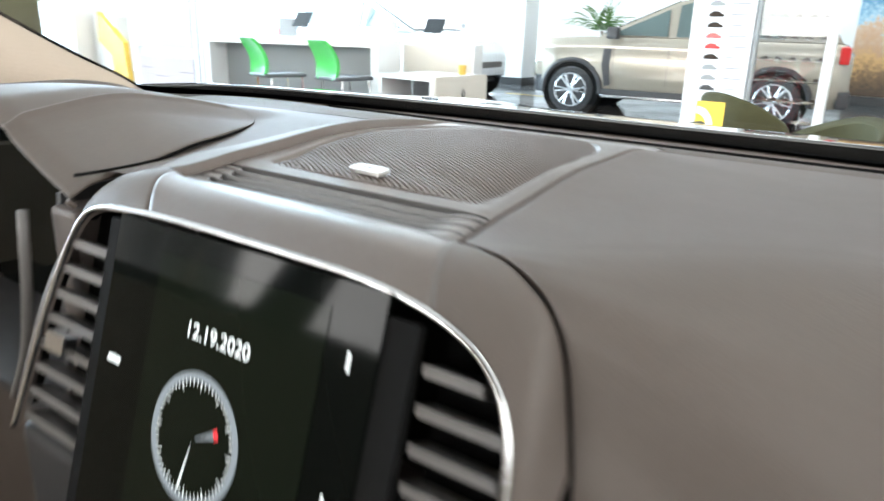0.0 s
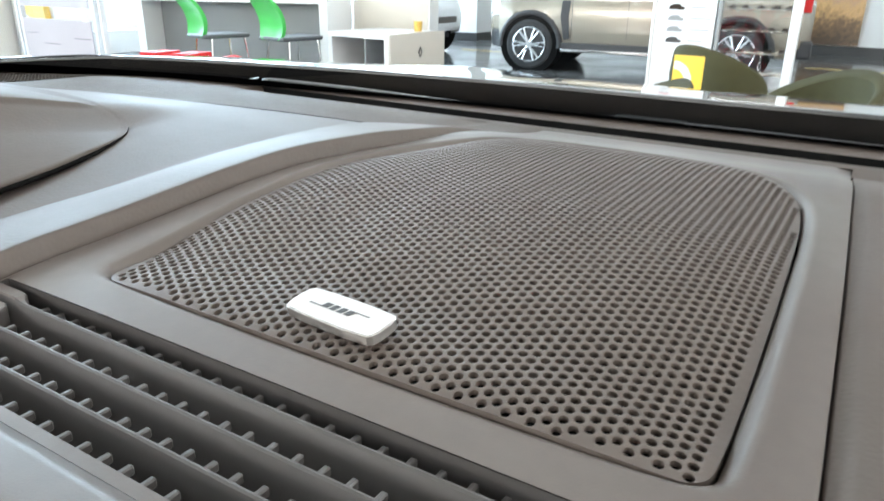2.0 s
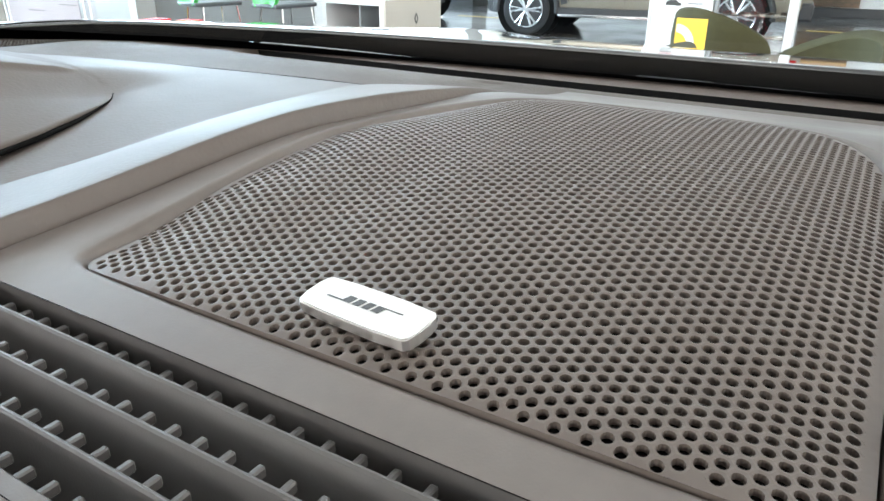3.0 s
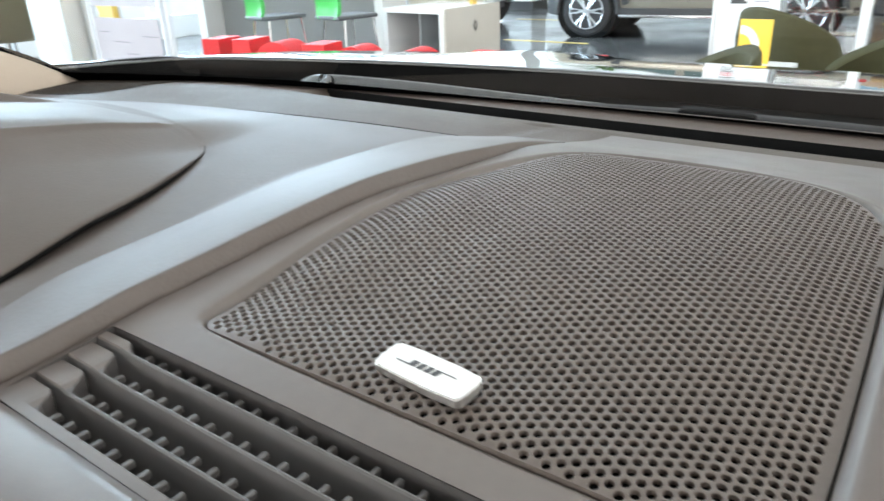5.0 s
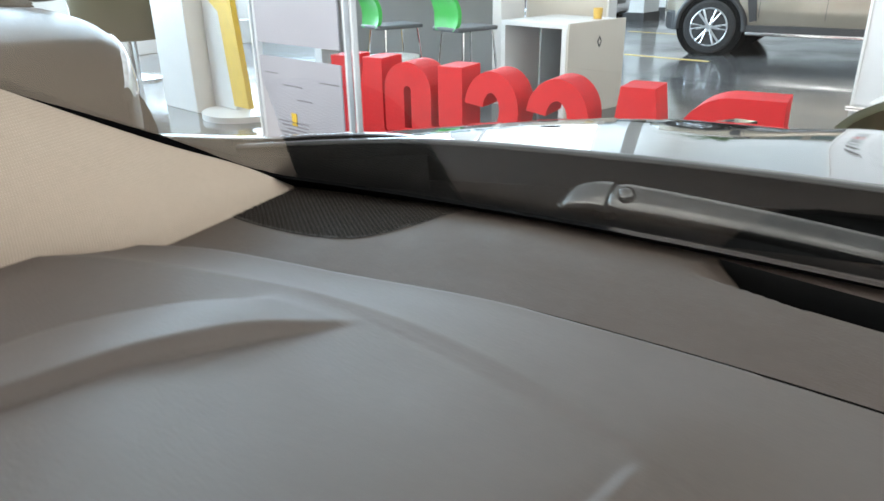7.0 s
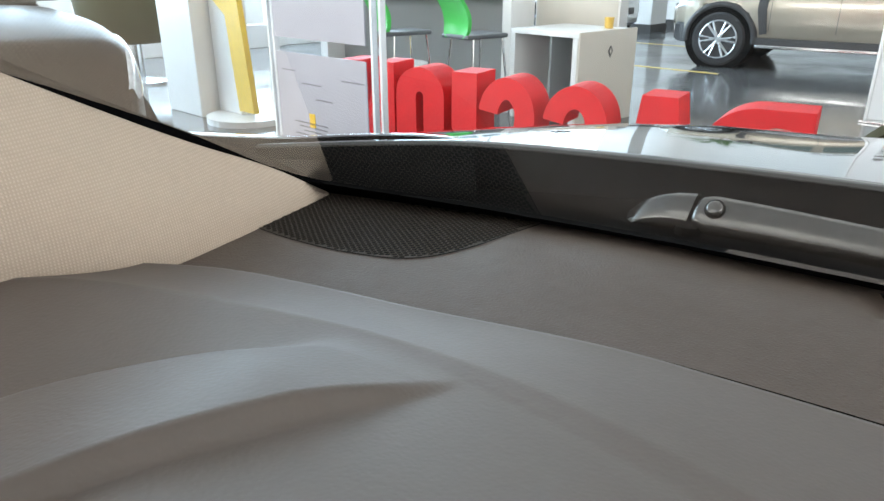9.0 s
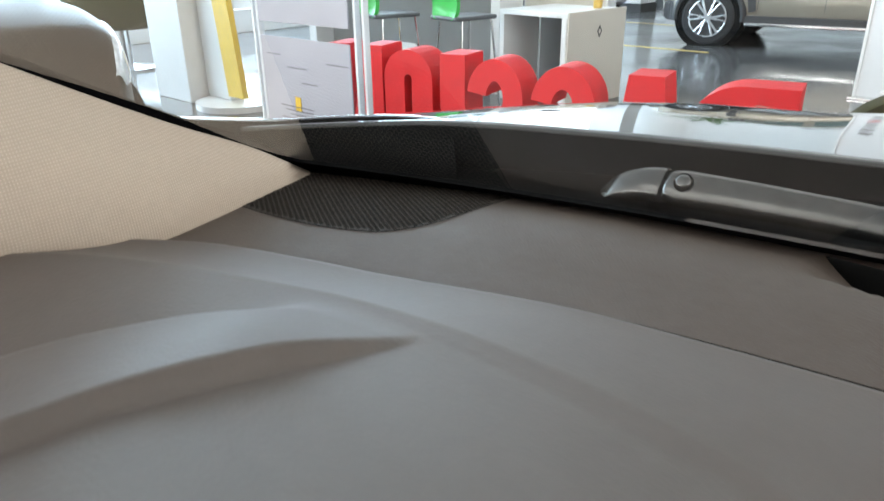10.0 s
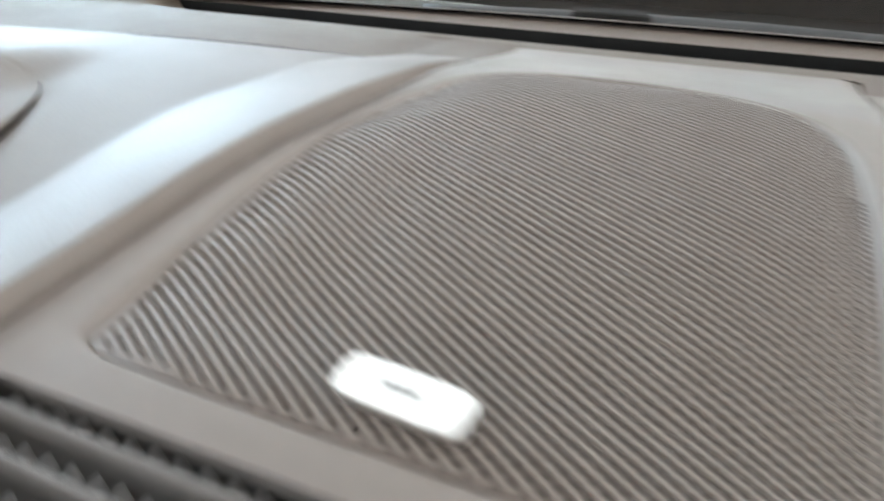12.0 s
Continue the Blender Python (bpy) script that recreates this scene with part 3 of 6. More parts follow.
def z_side(x, y):
    top = 1.098 + (z_pod(x_seam(y) - 0.02, y) - 0.0012 - 1.098) * math.exp(-(x - x_seam(y)) / 0.07)
    return top - 0.0022 * smooth01(0.006, 0.0, x - x_seam(y)) * (1 - smooth01(0.24, 0.295, y)) - 0.05 * max(0.0, x - 0.45) ** 2


ZT = 1.0968
BORDER = spline([(0.2169, -0.058, ZT), (0.236, -0.0605, ZT - 0.0003), (0.255, -0.066, ZT - 0.0018), (0.280, -0.077, ZT - 0.0085), (0.297, -0.086, ZT - 0.023),
                 (0.304, -0.0895, ZT - 0.040), (0.311, -0.095, ZT - 0.070), (0.3175, -0.104, ZT - 0.100), (0.322, -0.115, ZT - 0.200)], 81)
rows = []
for j in range(141):
    row = []
    for i in range(101):
        s = (i / 100) ** 1.6
        if j <= 60:
            share = j / 60
            x = x_seam(0.3 - 0.358 * share) + 0.0004 + (0.92 - x_seam(0.3)) * s
            far = smooth01(0.0, 0.20, x - x_seam(0.0))
            y = 0.300 - (0.358 - 0.110 * far) * share
            x = x_seam(y) + 0.0004 + (0.92 - x_seam(y)) * s
            row.append((x, y, z_side(x, y)))
        else:
            u = (j - 60) / 80
            p = BORDER[j - 60]
            x = p.x + 0.0004 + (0.92 - p.x) * s
            far = smooth01(0.0, 0.20, x - p.x)
            w = min(1.0, u / 0.72) * math.pi / 2
            big = 0.135
            q = Vector((x, 0.052 - big * math.sin(w), z_side(x, 0.0) - big * (1 - math.cos(w)) - 0.12 * max(0.0, u - 0.72) / 0.28))
            top = z_side(x, -0.058) - ZT
            row.append((x, p.y + (q.y - p.y) * far, (p.z + top * (1 - u)) * (1 - far) + q.z * far))
    x, y, z = row[0]
    rows.append([(x - 0.0006, y + 0.004, z - 0.010), (x - 0.0004, y + 0.0004, z - 0.0012)] + row)
rows.append([(x, y - 0.01, z - 0.20) for x, y, z in rows[-1]])
part("passenger_pad", sheet(rows), M_PAD, dash, "plain grained pad before the passenger", True)

# trim over the middle stack, from the vents down round the screen
OUTER = [(-0.158, -0.135, 0.90), (-0.152, -0.118, 0.96), (-0.142, -0.098, 1.02), (-0.122, -0.076, 1.066), (-0.104, -0.0665, 1.086)] + [(x, -0.0652, z_shoulder(x, -0.064) - 0.0004) for x in (-0.086, -0.060, -0.037)] + [(-0.025, -0.0630, 1.0985), (-0.016, -0.0610, 1.0970),
         (0.06, -0.0605, 1.0965), (0.14, -0.0605, 1.0965), (0.195, -0.0605, 1.0960)] + [tuple(p + Vector((-0.0015, -0.0020, -0.0016))) for p in BORDER[1:78:11]]
INNER = [(-0.124, -0.166, 0.90), (-0.117, -0.149, 0.95), (-0.105, -0.133, 1.003), (-0.090, -0.119, 1.048), (-0.066, -0.1115, 1.0745), (-0.010, -0.1095, 1.0815),
         (0.06, -0.109, 1.0830), (0.14, -0.109, 1.0825), (0.200, -0.1095, 1.0805), (0.246, -0.112, 1.0725), (0.277, -0.117, 1.057), (0.294, -0.126, 1.028), (0.301, -0.145, 0.965), (0.305, -0.165, 0.90)]
a, b = spline(OUTER, 140), spline(INNER, 140)
rows = []
for p, q in zip(a, b):
    row = [p + Vector((0, 0.001, -0.006)), p]
    for k in range(1, 15):
        s = k / 14
        m = p.lerp(q, s)
        out = Vector((p.x - CX, 0, 0)).normalized() if abs(p.x - CX) > 0.12 else Vector((0, 0, 0))
        bulge = 0.011 * math.sin(math.pi * s) * (1 - 0.35 * s)
        row.append(m + Vector((0, -0.35 * bulge, 0.8 * bulge)) + out * bulge * 0.3)
    row.append(q + Vector((0, 0.004, -0.004)))
    rows.append(row)
cut1 = min(range(140), key=lambda k: abs(a[k].x + 0.030) if a[k].z > 1.08 else 9)
cut2 = min(range(140), key=lambda k: abs(a[k].x - 0.214) if a[k].z > 1.08 else 9)
for lo, hi, skin in ((0, cut1, M_PAD), (cut1, cut2, M_POD), (cut2, 139, M_PAD)):
    piece = [list(r) for r in rows[lo:hi + 1]]
    for end, near in ((0, 1), (-1, -2)):
        if (lo if end == 0 else hi) in (cut1, cut2):
            edge = [p.lerp(q, 0.12) for p, q in zip(piece[end], piece[near])]
            low = [p + Vector((0, 0.0008, -0.0016)) for p in piece[end]]
            piece[end] = edge
            piece = [low] + piece if end == 0 else piece + [low]
    part("stack_trim", sheet(piece), skin, dash, "satin grey-brown hood over the screen", True)
rows = [[Vector((x, y + 0.006, z - 0.006)) for x, y, z in spline(OUTER, 60)], [p + Vector((0, -0.001, -0.006)) for p in spline(OUTER, 60)]]
part("joint", sheet(rows), M_BLACK, dash)
part("chrome_frame", rod(b, 0.0024, 10), M_CHROME, dash, "thin satin chrome frame round the screen", True)


def on_stack(x, z, out=0.0):
    """A point on the sloping face of the middle stack."""
    y = -0.108 - (1.085 - z) * 0.30
    return Vector((x, y - out * 0.958, z + out * 0.287))


def stack_plate(x0, x1, z0, z1, thick, out=0.0, lean=0.0):
    p = [on_stack(x0 - lean * (z1 - z0), z0, out), on_stack(x1 - lean * (z1 - z0), z0, out), on_stack(x1, z1, out), on_stack(x0, z1, out)]
    return slab(p, (0, -0.958, 0.287), thick)


screen = thing("touch_screen", "portrait touch screen showing a clock, between two air vents", "screen", on_stack(CX, 0.93) + Vector((0, 0.01, 0)))
part("glass", stack_plate(-0.022, 0.216, 0.82, 1.079, 0.004, 0.001), M_SCREEN, screen, "black reflecting glass")
part("lit_area", stack_plate(0.030, 0.180, 0.83, 1.064, 0.0004, 0.0052), M_SCREEN_ON, screen)
for x0, x1 in ((-0.036, -0.022), (0.216, 0.236)):
    part("side_bar", stack_plate(x0, x1, 0.82, 1.074 if x0 < 0 else 1.068, 0.006, -0.003), M_COWL, screen)
for z in (0.965, 1.040):
    part("touch_mark", stack_plate(0.197, 0.199, z - 0.005, z + 0.005, 0.0004, 0.0054), M_SCREEN_TEXT, screen)
part("touch_mark", stack_plate(-0.010, 0.004, 0.984, 0.988, 0.0004, 0.0054), M_SCREEN_TEXT, screen)


def writing(text, size, at, turn, material, parent, name="lettering", depth=0.0002):
    cu = bpy.data.curves.new("text", "FONT")
    cu.body, cu.size, cu.extrude, cu.align_x = text, size, depth, "CENTER"
    ob = bpy.data.objects.new("text", cu)
    scene.collection.objects.link(ob)
    me = bpy.data.meshes.new_from_object(ob)
    bpy.data.objects.remove(ob)
    bm = bmesh.new()
    bm.from_mesh(me)
    bm.transform(Matrix.Translation(at) @ turn)
    return part(name, bm, material, parent)


TILT = Matrix.Rotation(radians(90 - 16.7), 4, "X")
writing("12.19.2020", 0.0135, on_stack(0.096, 1.020, 0.0058), TILT, M_SCREEN_TEXT, screen, "date")


def ring(c, r0, r1, a, b, n, out, thick=0.0004):
    bm = bmesh.new()
    pts = []
    for k in range(n + 1):
        w = a + (b - a) * k / n
        pts.append([on_stack(c[0] + r * math.sin(w), c[1] + r * 0.958 * math.cos(w), out) for r in (r0, r1)])
    return sheet(pts, bm)


clock = part("dial", ring((0.090, 0.963), 0.0, 0.031, 0, 2 * math.pi, 48, 0.0057), M_SCREEN_ON, screen)
part("dial_ring", ring((0.090, 0.963), 0.036, 0.041, 0, 2 * math.pi, 64, 0.0060), M_SCREEN_GREY, screen, "pale lit clock ring")
for k in range(60):
    w = 2 * math.pi * k / 60
    part("minute_mark", ring((0.090, 0.963), 0.0335 if k % 5 else 0.031, 0.036, w - 0.012, w + 0.012, 1, 0.0061), M_SCREEN_TEXT, screen)
part("hour_hand", ring((0.090, 0.963), 0.002, 0.020, 1.02, 1.22, 3, 0.0062), M_SCREEN_GREY, screen)
part("hour_tip", ring((0.090, 0.963), 0.020, 0.024, 1.0, 1.24, 3, 0.0062), M_SCREEN_RED, screen)
part("minute_hand", ring((0.090, 0.963), 0.002, 0.033, 3.30, 3.36, 2, 0.0063), M_SCREEN_TEXT, screen)

for side, x0, x1, lean in ((-1, -0.106, -0.038, 0.0), (1, 0.239, 0.290, 0.0)):
    vent = thing("air_vent", "upright air vent with grey louvres and a slide", "air vent", on_stack((x0 + x1) / 2, 0.93) + Vector((0, 0.02, 0)), "air vents beside the screen")
    # black backing plate stands in for the unlit depth behind the louvres
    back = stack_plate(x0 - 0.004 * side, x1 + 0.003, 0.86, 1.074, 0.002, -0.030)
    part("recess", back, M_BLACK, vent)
    for k in range(8):
        z = 1.050 - 0.0195 * k
        inset = 0.018 * smooth01(1.03, 1.06, z)
        u0, u1 = (x0 + inset - 0.012 * smooth01(1.03, 0.92, z), x1) if side < 0 else (x0, x1 - inset * 1.2 + 0.006 * smooth01(1.03, 0.95, z))
        p = [on_stack(u0, z, -0.002), on_stack(u1, z, -0.002), on_stack(u1, z - 0.003, -0.022), on_stack(u0, z - 0.003, -0.022)]
        part("louvre", slab(p, (0, -0.25, -0.97), 0.0065 if side < 0 else 0.0060), M_LOUVRE, vent)
    if side < 0:
        part("slide", stack_plate(-0.082, -0.058, 0.972, 0.985, 0.010, 0.001), M_CHROME, vent, "small chrome slide")

# cluster of instruments behind the hood's lip, and the lower dash
cluster = thing("instrument_cluster", "dark instrument cluster in a curved grey surround", "instruments", (-0.36, 0.02, 0.85))
part("face", box(-0.60, -0.175, 0.030, 0.040, 0.86, 1.085), M_SCREEN, cluster)
part("housing", slab([(-0.62, -0.10, 0.84), (-0.165, -0.10, 0.84), (-0.165, 0.045, 0.84), (-0.62, 0.045, 0.84)], (0, 0, 1), 0.012), M_TRIM, cluster)
part("cheek", slab([(-0.172, -0.105, 0.84), (-0.172, 0.045, 0.84), (-0.172, 0.045, 1.078), (-0.172, -0.085, 1.066)], (1, 0, 0), 0.006), M_TRIM, cluster)
part("surround", rod(spline([(-0.176, -0.112, 1.055), (-0.168, -0.118, 1.03), (-0.170, -0.122, 0.98), (-0.182, -0.125, 0.93), (-0.21, -0.128, 0.88)], 24), 0.0045, 8), M_LOUVRE, cluster, smooth=True)
part("lower_panel", box(-0.70, 0.92, -0.045, 0.05, 0.36, 0.85, 0.01), M_PAD, dash)
part("side_panel", box(-0.168, -0.128, -0.095, 0.02, 0.60, 1.058, 0.006), M_PAD, dash, smooth=False)
part("middle_console", box(-0.13, 0.31, -0.16, -0.04, 0.36, 0.90, 0.01), M_TRIM, dash)
part("carrier", box(-0.69, 0.91, 0.055, 0.30, 0.42, 1.02), M_BLACK, dash)

# ---- loudspeaker ----


def z_mesh(x, y):
    u, v = (x - 0.1) / 0.1, (y - 0.12) / 0.13
    return z_pod(0.1, y) - 0.0058 + 0.0042 * smooth01(0.03, -0.004, y) + 0.0094 * max(0.0, 1 - u ** 4) * max(0.0, 1 - v ** 6) + 0.0128 * smooth01(0.215, 0.325, y) + rim_lift(x, y)


def rim_lift(x, y):
    """The cover lies less deep along its edge beside the groove."""
    return 0.0068 * smooth01(-0.015, 0.06, y) * (1 - smooth01(0.11, 0.21, y)) * (1 - smooth01(0.0, 0.060, x))


speaker = thing("loudspeaker", "domed perforated grey loudspeaker cover with a silver badge", "loudspeaker", (0.1, 0.11, 1.085))


def perforated(outline, pitch, radius, zf, thick, turn90=True, sides=10, margin=0.0006):
    """A plate cut to a convex outline and pierced in a honeycomb of round holes."""
    verts, faces = [], []
    hexes = [Vector((math.cos(k * math.pi / 3), math.sin(k * math.pi / 3), 0)) * pitch / math.sqrt(3) for k in range(6)]
    n = len(outline)
    area = sum(outline[k].x * outline[(k + 1) % n].y - outline[(k + 1) % n].x * outline[k].y for k in range(n))
    loop = outline if area > 0 else outline[::-1]
    inner = []
    for k in range(n):
        a, b = loop[k], loop[(k + 1) % n]
        d = (b - a).normalized()
        inner.append((a, Vector((-d.y, d.x, 0))))
    lo = Vector((min(p.x for p in loop), min(p.y for p in loop), 0))
    hi = Vector((max(p.x for p in loop), max(p.y for p in loop), 0))
    dx, dy = pitch * math.sqrt(3) / 2, pitch
    for i in range(int((hi.x - lo.x) / dx) + 3):
        for j in range(int((hi.y - lo.y) / dy) + 3):
            c = Vector((lo.x + (i - 0.5) * dx, lo.y + (j - 0.5) * dy + (dy / 2 if i % 2 else 0), 0))
            far = min((c - a).dot(m) for a, m in inner)
            if far < -pitch * 0.6:
                continue
            if far > pitch * 0.5:
                rim = [c + h for h in hexes]
                near = [(far2, k) for k, p in enumerate(rim) if (far2 := min((p - a).dot(m) for a, m in inner)) < 0]
                if not near and far > radius + margin:
                    s = len(verts)
                    hexpts = [rim[0], rim[1], rim[2], rim[3], rim[4], rim[5]]
                    two = []
                    for k in range(6):
                        two += [hexpts[k], hexpts[k].lerp(hexpts[(k + 1) % 6], 0.5)]
                    hole = [c + radius * Vector((math.cos(k * math.pi / 6), math.sin(k * math.pi / 6), 0)) for k in range(12)]
                    top = [(p.x, p.y, zf(p.x, p.y)) for p in two] + [(p.x, p.y, zf(p.x, p.y) - 0.00010) for p in hole] + [(p.x, p.y, zf(p.x, p.y) - thick) for p in hole]
                    verts += top
                    for k in range(12):
                        m = (k + 1) % 12
                        faces.append((s + k, s + m, s + 12 + m, s + 12 + k))
                        faces.append((s + 12 + k, s + 12 + m, s + 24 + m, s + 24 + k))
                    continue
            poly = [c + h for h in hexes]
            for a, m in inner:
                out = []
                for k in range(len(poly)):
                    p, q = poly[k], poly[(k + 1) % len(poly)]
                    dp, dq = (p - a).dot(m), (q - a).dot(m)
                    if dp >= 0:
                        out.append(p)
                    if (dp >= 0) != (dq >= 0):
                        out.append(p.lerp(q, dp / (dp - dq)))
                poly = out
                if len(poly) < 3:
                    break
            if len(poly) >= 3 and far > radius + 0.0002 and margin < 1:
                # a cell cut by the edge, still pierced
                turns = sorted({round(k * math.pi / 6, 4) for k in range(12)} | {round(math.atan2(p.y - c.y, p.x - c.x) % (2 * math.pi), 4) for p in poly})
                rim = []
                for w in turns:
                    d = Vector((math.cos(w), math.sin(w), 0))
                    best = 9.0
                    for k in range(len(poly)):
                        p, q = poly[k], poly[(k + 1) % len(poly)]
                        m = Vector((q.y - p.y, p.x - q.x, 0))
                        if m.dot(d) > 1e-9:
                            best = min(best, m.dot(p - c) / m.dot(d))
                    rim.append(c + d * best)
                hole = [c + radius * Vector((math.cos(w), math.sin(w), 0)) for w in turns]
                s, n2 = len(verts), len(turns)
                verts += [(p.x, p.y, zf(p.x, p.y)) for p in rim] + [(p.x, p.y, zf(p.x, p.y) - 0.0001) for p in hole] + [(p.x, p.y, zf(p.x, p.y) - thick) for p in hole]
                for k in range(n2):
                    m = (k + 1) % n2
                    faces.append((s + k, s + m, s + n2 + m, s + n2 + k))
                    faces.append((s + n2 + k, s + n2 + m, s + 2 * n2 + m, s + 2 * n2 + k))
                continue
            if len(poly) >= 3:
                s = len(verts)
                verts += [(p.x, p.y, zf(p.x, p.y)) for p in poly]
                faces.append(tuple(range(s, s + len(poly))))
    return verts, faces


def plain(name, verts, faces, material, parent, label="", smooth=False):
    me = bpy.data.meshes.new(name)
    me.from_pydata(verts, [], faces)
    bm = bmesh.new()
    bm.from_mesh(me)
    bmesh.ops.remove_doubles(bm, verts=bm.verts, dist=2e-6)
    bm.to_mesh(me)
    bm.free()
    me.materials.append(material)
    if smooth:
        for p in me.polygons:
            p.use_smooth = True
    ob = new(name, me)
    ob.parent = parent
    ob.matrix_parent_inverse = parent.matrix_basis.inverted()
    if label:
        tagged(ob, label)
    return ob


COVER = offset(OPENING, -0.0008)
v, f = perforated(COVER, 0.0036, 0.00131, z_mesh, 0.0016)
tagged(plain("perforated_cover", v, f, M_GRILLE, speaker, "grey-brown plastic pierced with round holes"), kind="stuff")
rows = [[(p.x, p.y, z_mesh(p.x, p.y) + dz) for p in COVER] for dz in (0.0, -0.006)]
part("cover_edge", sheet(rows, closed=True), M_GRILLE, speaker, smooth=True)
bm = bmesh.new()
lowpts = [bm.verts.new((p.x, p.y, 1.0865 + 0.004 * smooth01(0, 0.1, p.y))) for p in offset(OPENING, 0.0012)]
bm.faces.new(lowpts)
part("cone_shadow_cloth", bm, M_BLACK, speaker, "black cloth under the cover")

# badge: a silver plate with a darker mark
BADGE = Matrix.Translation((0.0935, 0.0086, z_mesh(0.0935, 0.0086) + 0.0036)) @ Matrix.Rotation(radians(-6.5), 4, "Z") @ Matrix.Rotation(radians(9), 4, "X") @ Matrix.Rotation(radians(-1.5), 4, "Y")
badge_at = BADGE.translation


def badge_plate(w, h, t, bevel, z):
    bm = bmesh.new()
    loop = rounded([(-w, -h, z), (w, -h, z), (w, h, z), (-w, h, z)], 1)
    loop = rounded([(-w, -h + bevel, z), (-w + bevel, -h, z), (w - bevel, -h, z), (w, -h + bevel, z), (w, h - bevel, z), (w - bevel, h, z), (-w + bevel, h, z), (-w, h - bevel, z)], 1)
    slab(loop, (0, 0, 1), t, bm)
    bm.transform(BADGE)
    return bm


badge = part("badge", badge_plate(0.0172, 0.0063, 0.0026, 0.0022, -0.0026), M_BADGE, speaker, "small raised silver badge")
part("face", badge_plate(0.0169, 0.0060, 0.0003, 0.0022, 0.0001), M_BADGE_TOP, badge)
for x0, x1, y0, y1 in ((-0.0106, -0.0060, -0.0011, -0.0007), (-0.0060, -0.0036, -0.0011, 0.0013), (-0.0028, -0.0008, -0.0011, 0.0013), (0.0001, 0.0021, -0.0011, 0.0013), (0.0029, 0.0050, -0.0011, 0.0013), (0.0050, 0.0100, 0.0010, 0.0013)):
    bm = slab([(x0 + 0.3 * y0, y0, 0.0005), (x1 + 0.3 * y0, y0, 0.0005), (x1 + 0.3 * y1, y1, 0.0005), (x0 + 0.3 * y1, y1, 0.0005)], (0, 0, 1), 0.0001)
    bm.transform(BADGE)
    part("bar", bm, M_INK, badge)
part("pin", rod([badge_at - Vector((0, 0, 0.0075)), badge_at - Vector((0, 0, 0.002))], 0.002, 8), M_TRIM, badge)

# ---- long vent before the loudspeaker ----
vent = thing("dash_vent", "long dark air vent with three fins and small teeth", "air vent", (0.1, -0.037, 1.075))
# black floor added to stand in for the vent's unlit depth
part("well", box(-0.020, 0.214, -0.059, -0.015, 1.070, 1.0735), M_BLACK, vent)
FINS = (-0.0235, -0.0345, -0.0455)
HOLE = slot_outline(-0.0565, -0.0175)
# wall in the darkened plastic: its shade is in the colour
part("wall", sheet([[(p.x, p.y, z_pod(p.x, p.y) - d) for p in HOLE] for d in (0.0003, 0.026)], closed=True), M_FIN, vent, "vent wall, its shade put into the colour")


def tongue(x, x0, x1):
    """How far a fin spreads towards its neighbour: wide at both ends, thin between."""
    return max(smooth01(x0 + 0.0195, x0 + 0.0135, x), smooth01(x1 - 0.030, x1 - 0.010, x))


for n, y in enumerate(FINS + (-0.0560,)):
    x0, x1 = -0.0264, x_seam(y) - 0.0026
    gap = (FINS[0] - (-0.0175) if n == 0 else y - FINS[n - 1]) * -1 - 0.0022
    rows = []
    for k in range(97):
        x = x0 + (x1 - x0) * (k / 96)
        w = 0.0007 + (gap - 0.0007) * tongue(x, x0, x1)
        z = z_pod(x, y) - 0.0011 * (1 - tongue(x, x0, x1)) - 0.0002
        back = [(y - 0.0008, z - 0.0005), (y - 0.0050, z - 0.013), (y - 0.0028, z - 0.016)] if n < 3 else [(y - 0.0004, z - 0.0004), (y - 0.0004, z - 0.010)]
        rows.append([(x, v, h) for v, h in [(y + w, z - 0.014), (y + w, z - 0.0006), (y + w - 0.0005, z)] + [(y - 0.0003, z)] + back])
    # shade is coloured into the fins; their broad ends keep the pod's tone
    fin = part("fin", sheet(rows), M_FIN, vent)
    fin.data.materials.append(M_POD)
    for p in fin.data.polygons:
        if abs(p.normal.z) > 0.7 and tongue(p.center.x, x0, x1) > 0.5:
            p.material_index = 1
for n, y in enumerate(FINS + (-0.0560,)):
    bm = bmesh.new()
    z = z_pod(0.1, y) - 0.0022
    for k in range(27):
        x = -0.003 + k * 0.00775
        if x < x_seam(y) - 0.024:
            box(x - 0.0009, x + 0.0009, y + 0.0005, y + 0.0050, z - 0.0036, z - 0.0010, 0.0004, bm, 1)
    # teeth share the fins' shade colour
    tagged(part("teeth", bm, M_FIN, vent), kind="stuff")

# ---- corner loudspeaker, pillar, windscreen ----
tweeter = thing("corner_loudspeaker", "black perforated loudspeaker cover in the dashboard's corner", "loudspeaker", (-0.56, 0.29, 1.085))
TW = rounded([(-0.668, 0.2405, 0), (-0.655, 0.2400, 0), (-0.600, 0.2420, 0), (-0.530, 0.2560, 0), (-0.508, 0.2700, 0), (-0.4995, 0.290, 0), (-0.4985, 0.325, 0), (-0.502, 0.369, 0), (-0.512, 0.3715, 0), (-0.575, 0.352, 0), (-0.650, 0.333, 0), (-0.668, 0.325, 0)], 2)
TW = [p + Vector((0, -0.0045 * smooth01(-0.56, -0.65, p.x) - 0.0095 * smooth01(0.29, 0.262, p.y) * smooth01(-0.655, -0.55, p.x), 0)) for p in TW]
TW = [Vector((p.x, min(p.y, y_glass(p.x) - 0.004), 0)) for p in TW]
v, f = perforated(TW, 0.0036, 0.00164, lambda x, y: z_shelf(x, y) + 0.0007, 0.0004, margin=0.0001)
tagged(plain("cover", v, f, M_TWEETER, tweeter), kind="stuff")
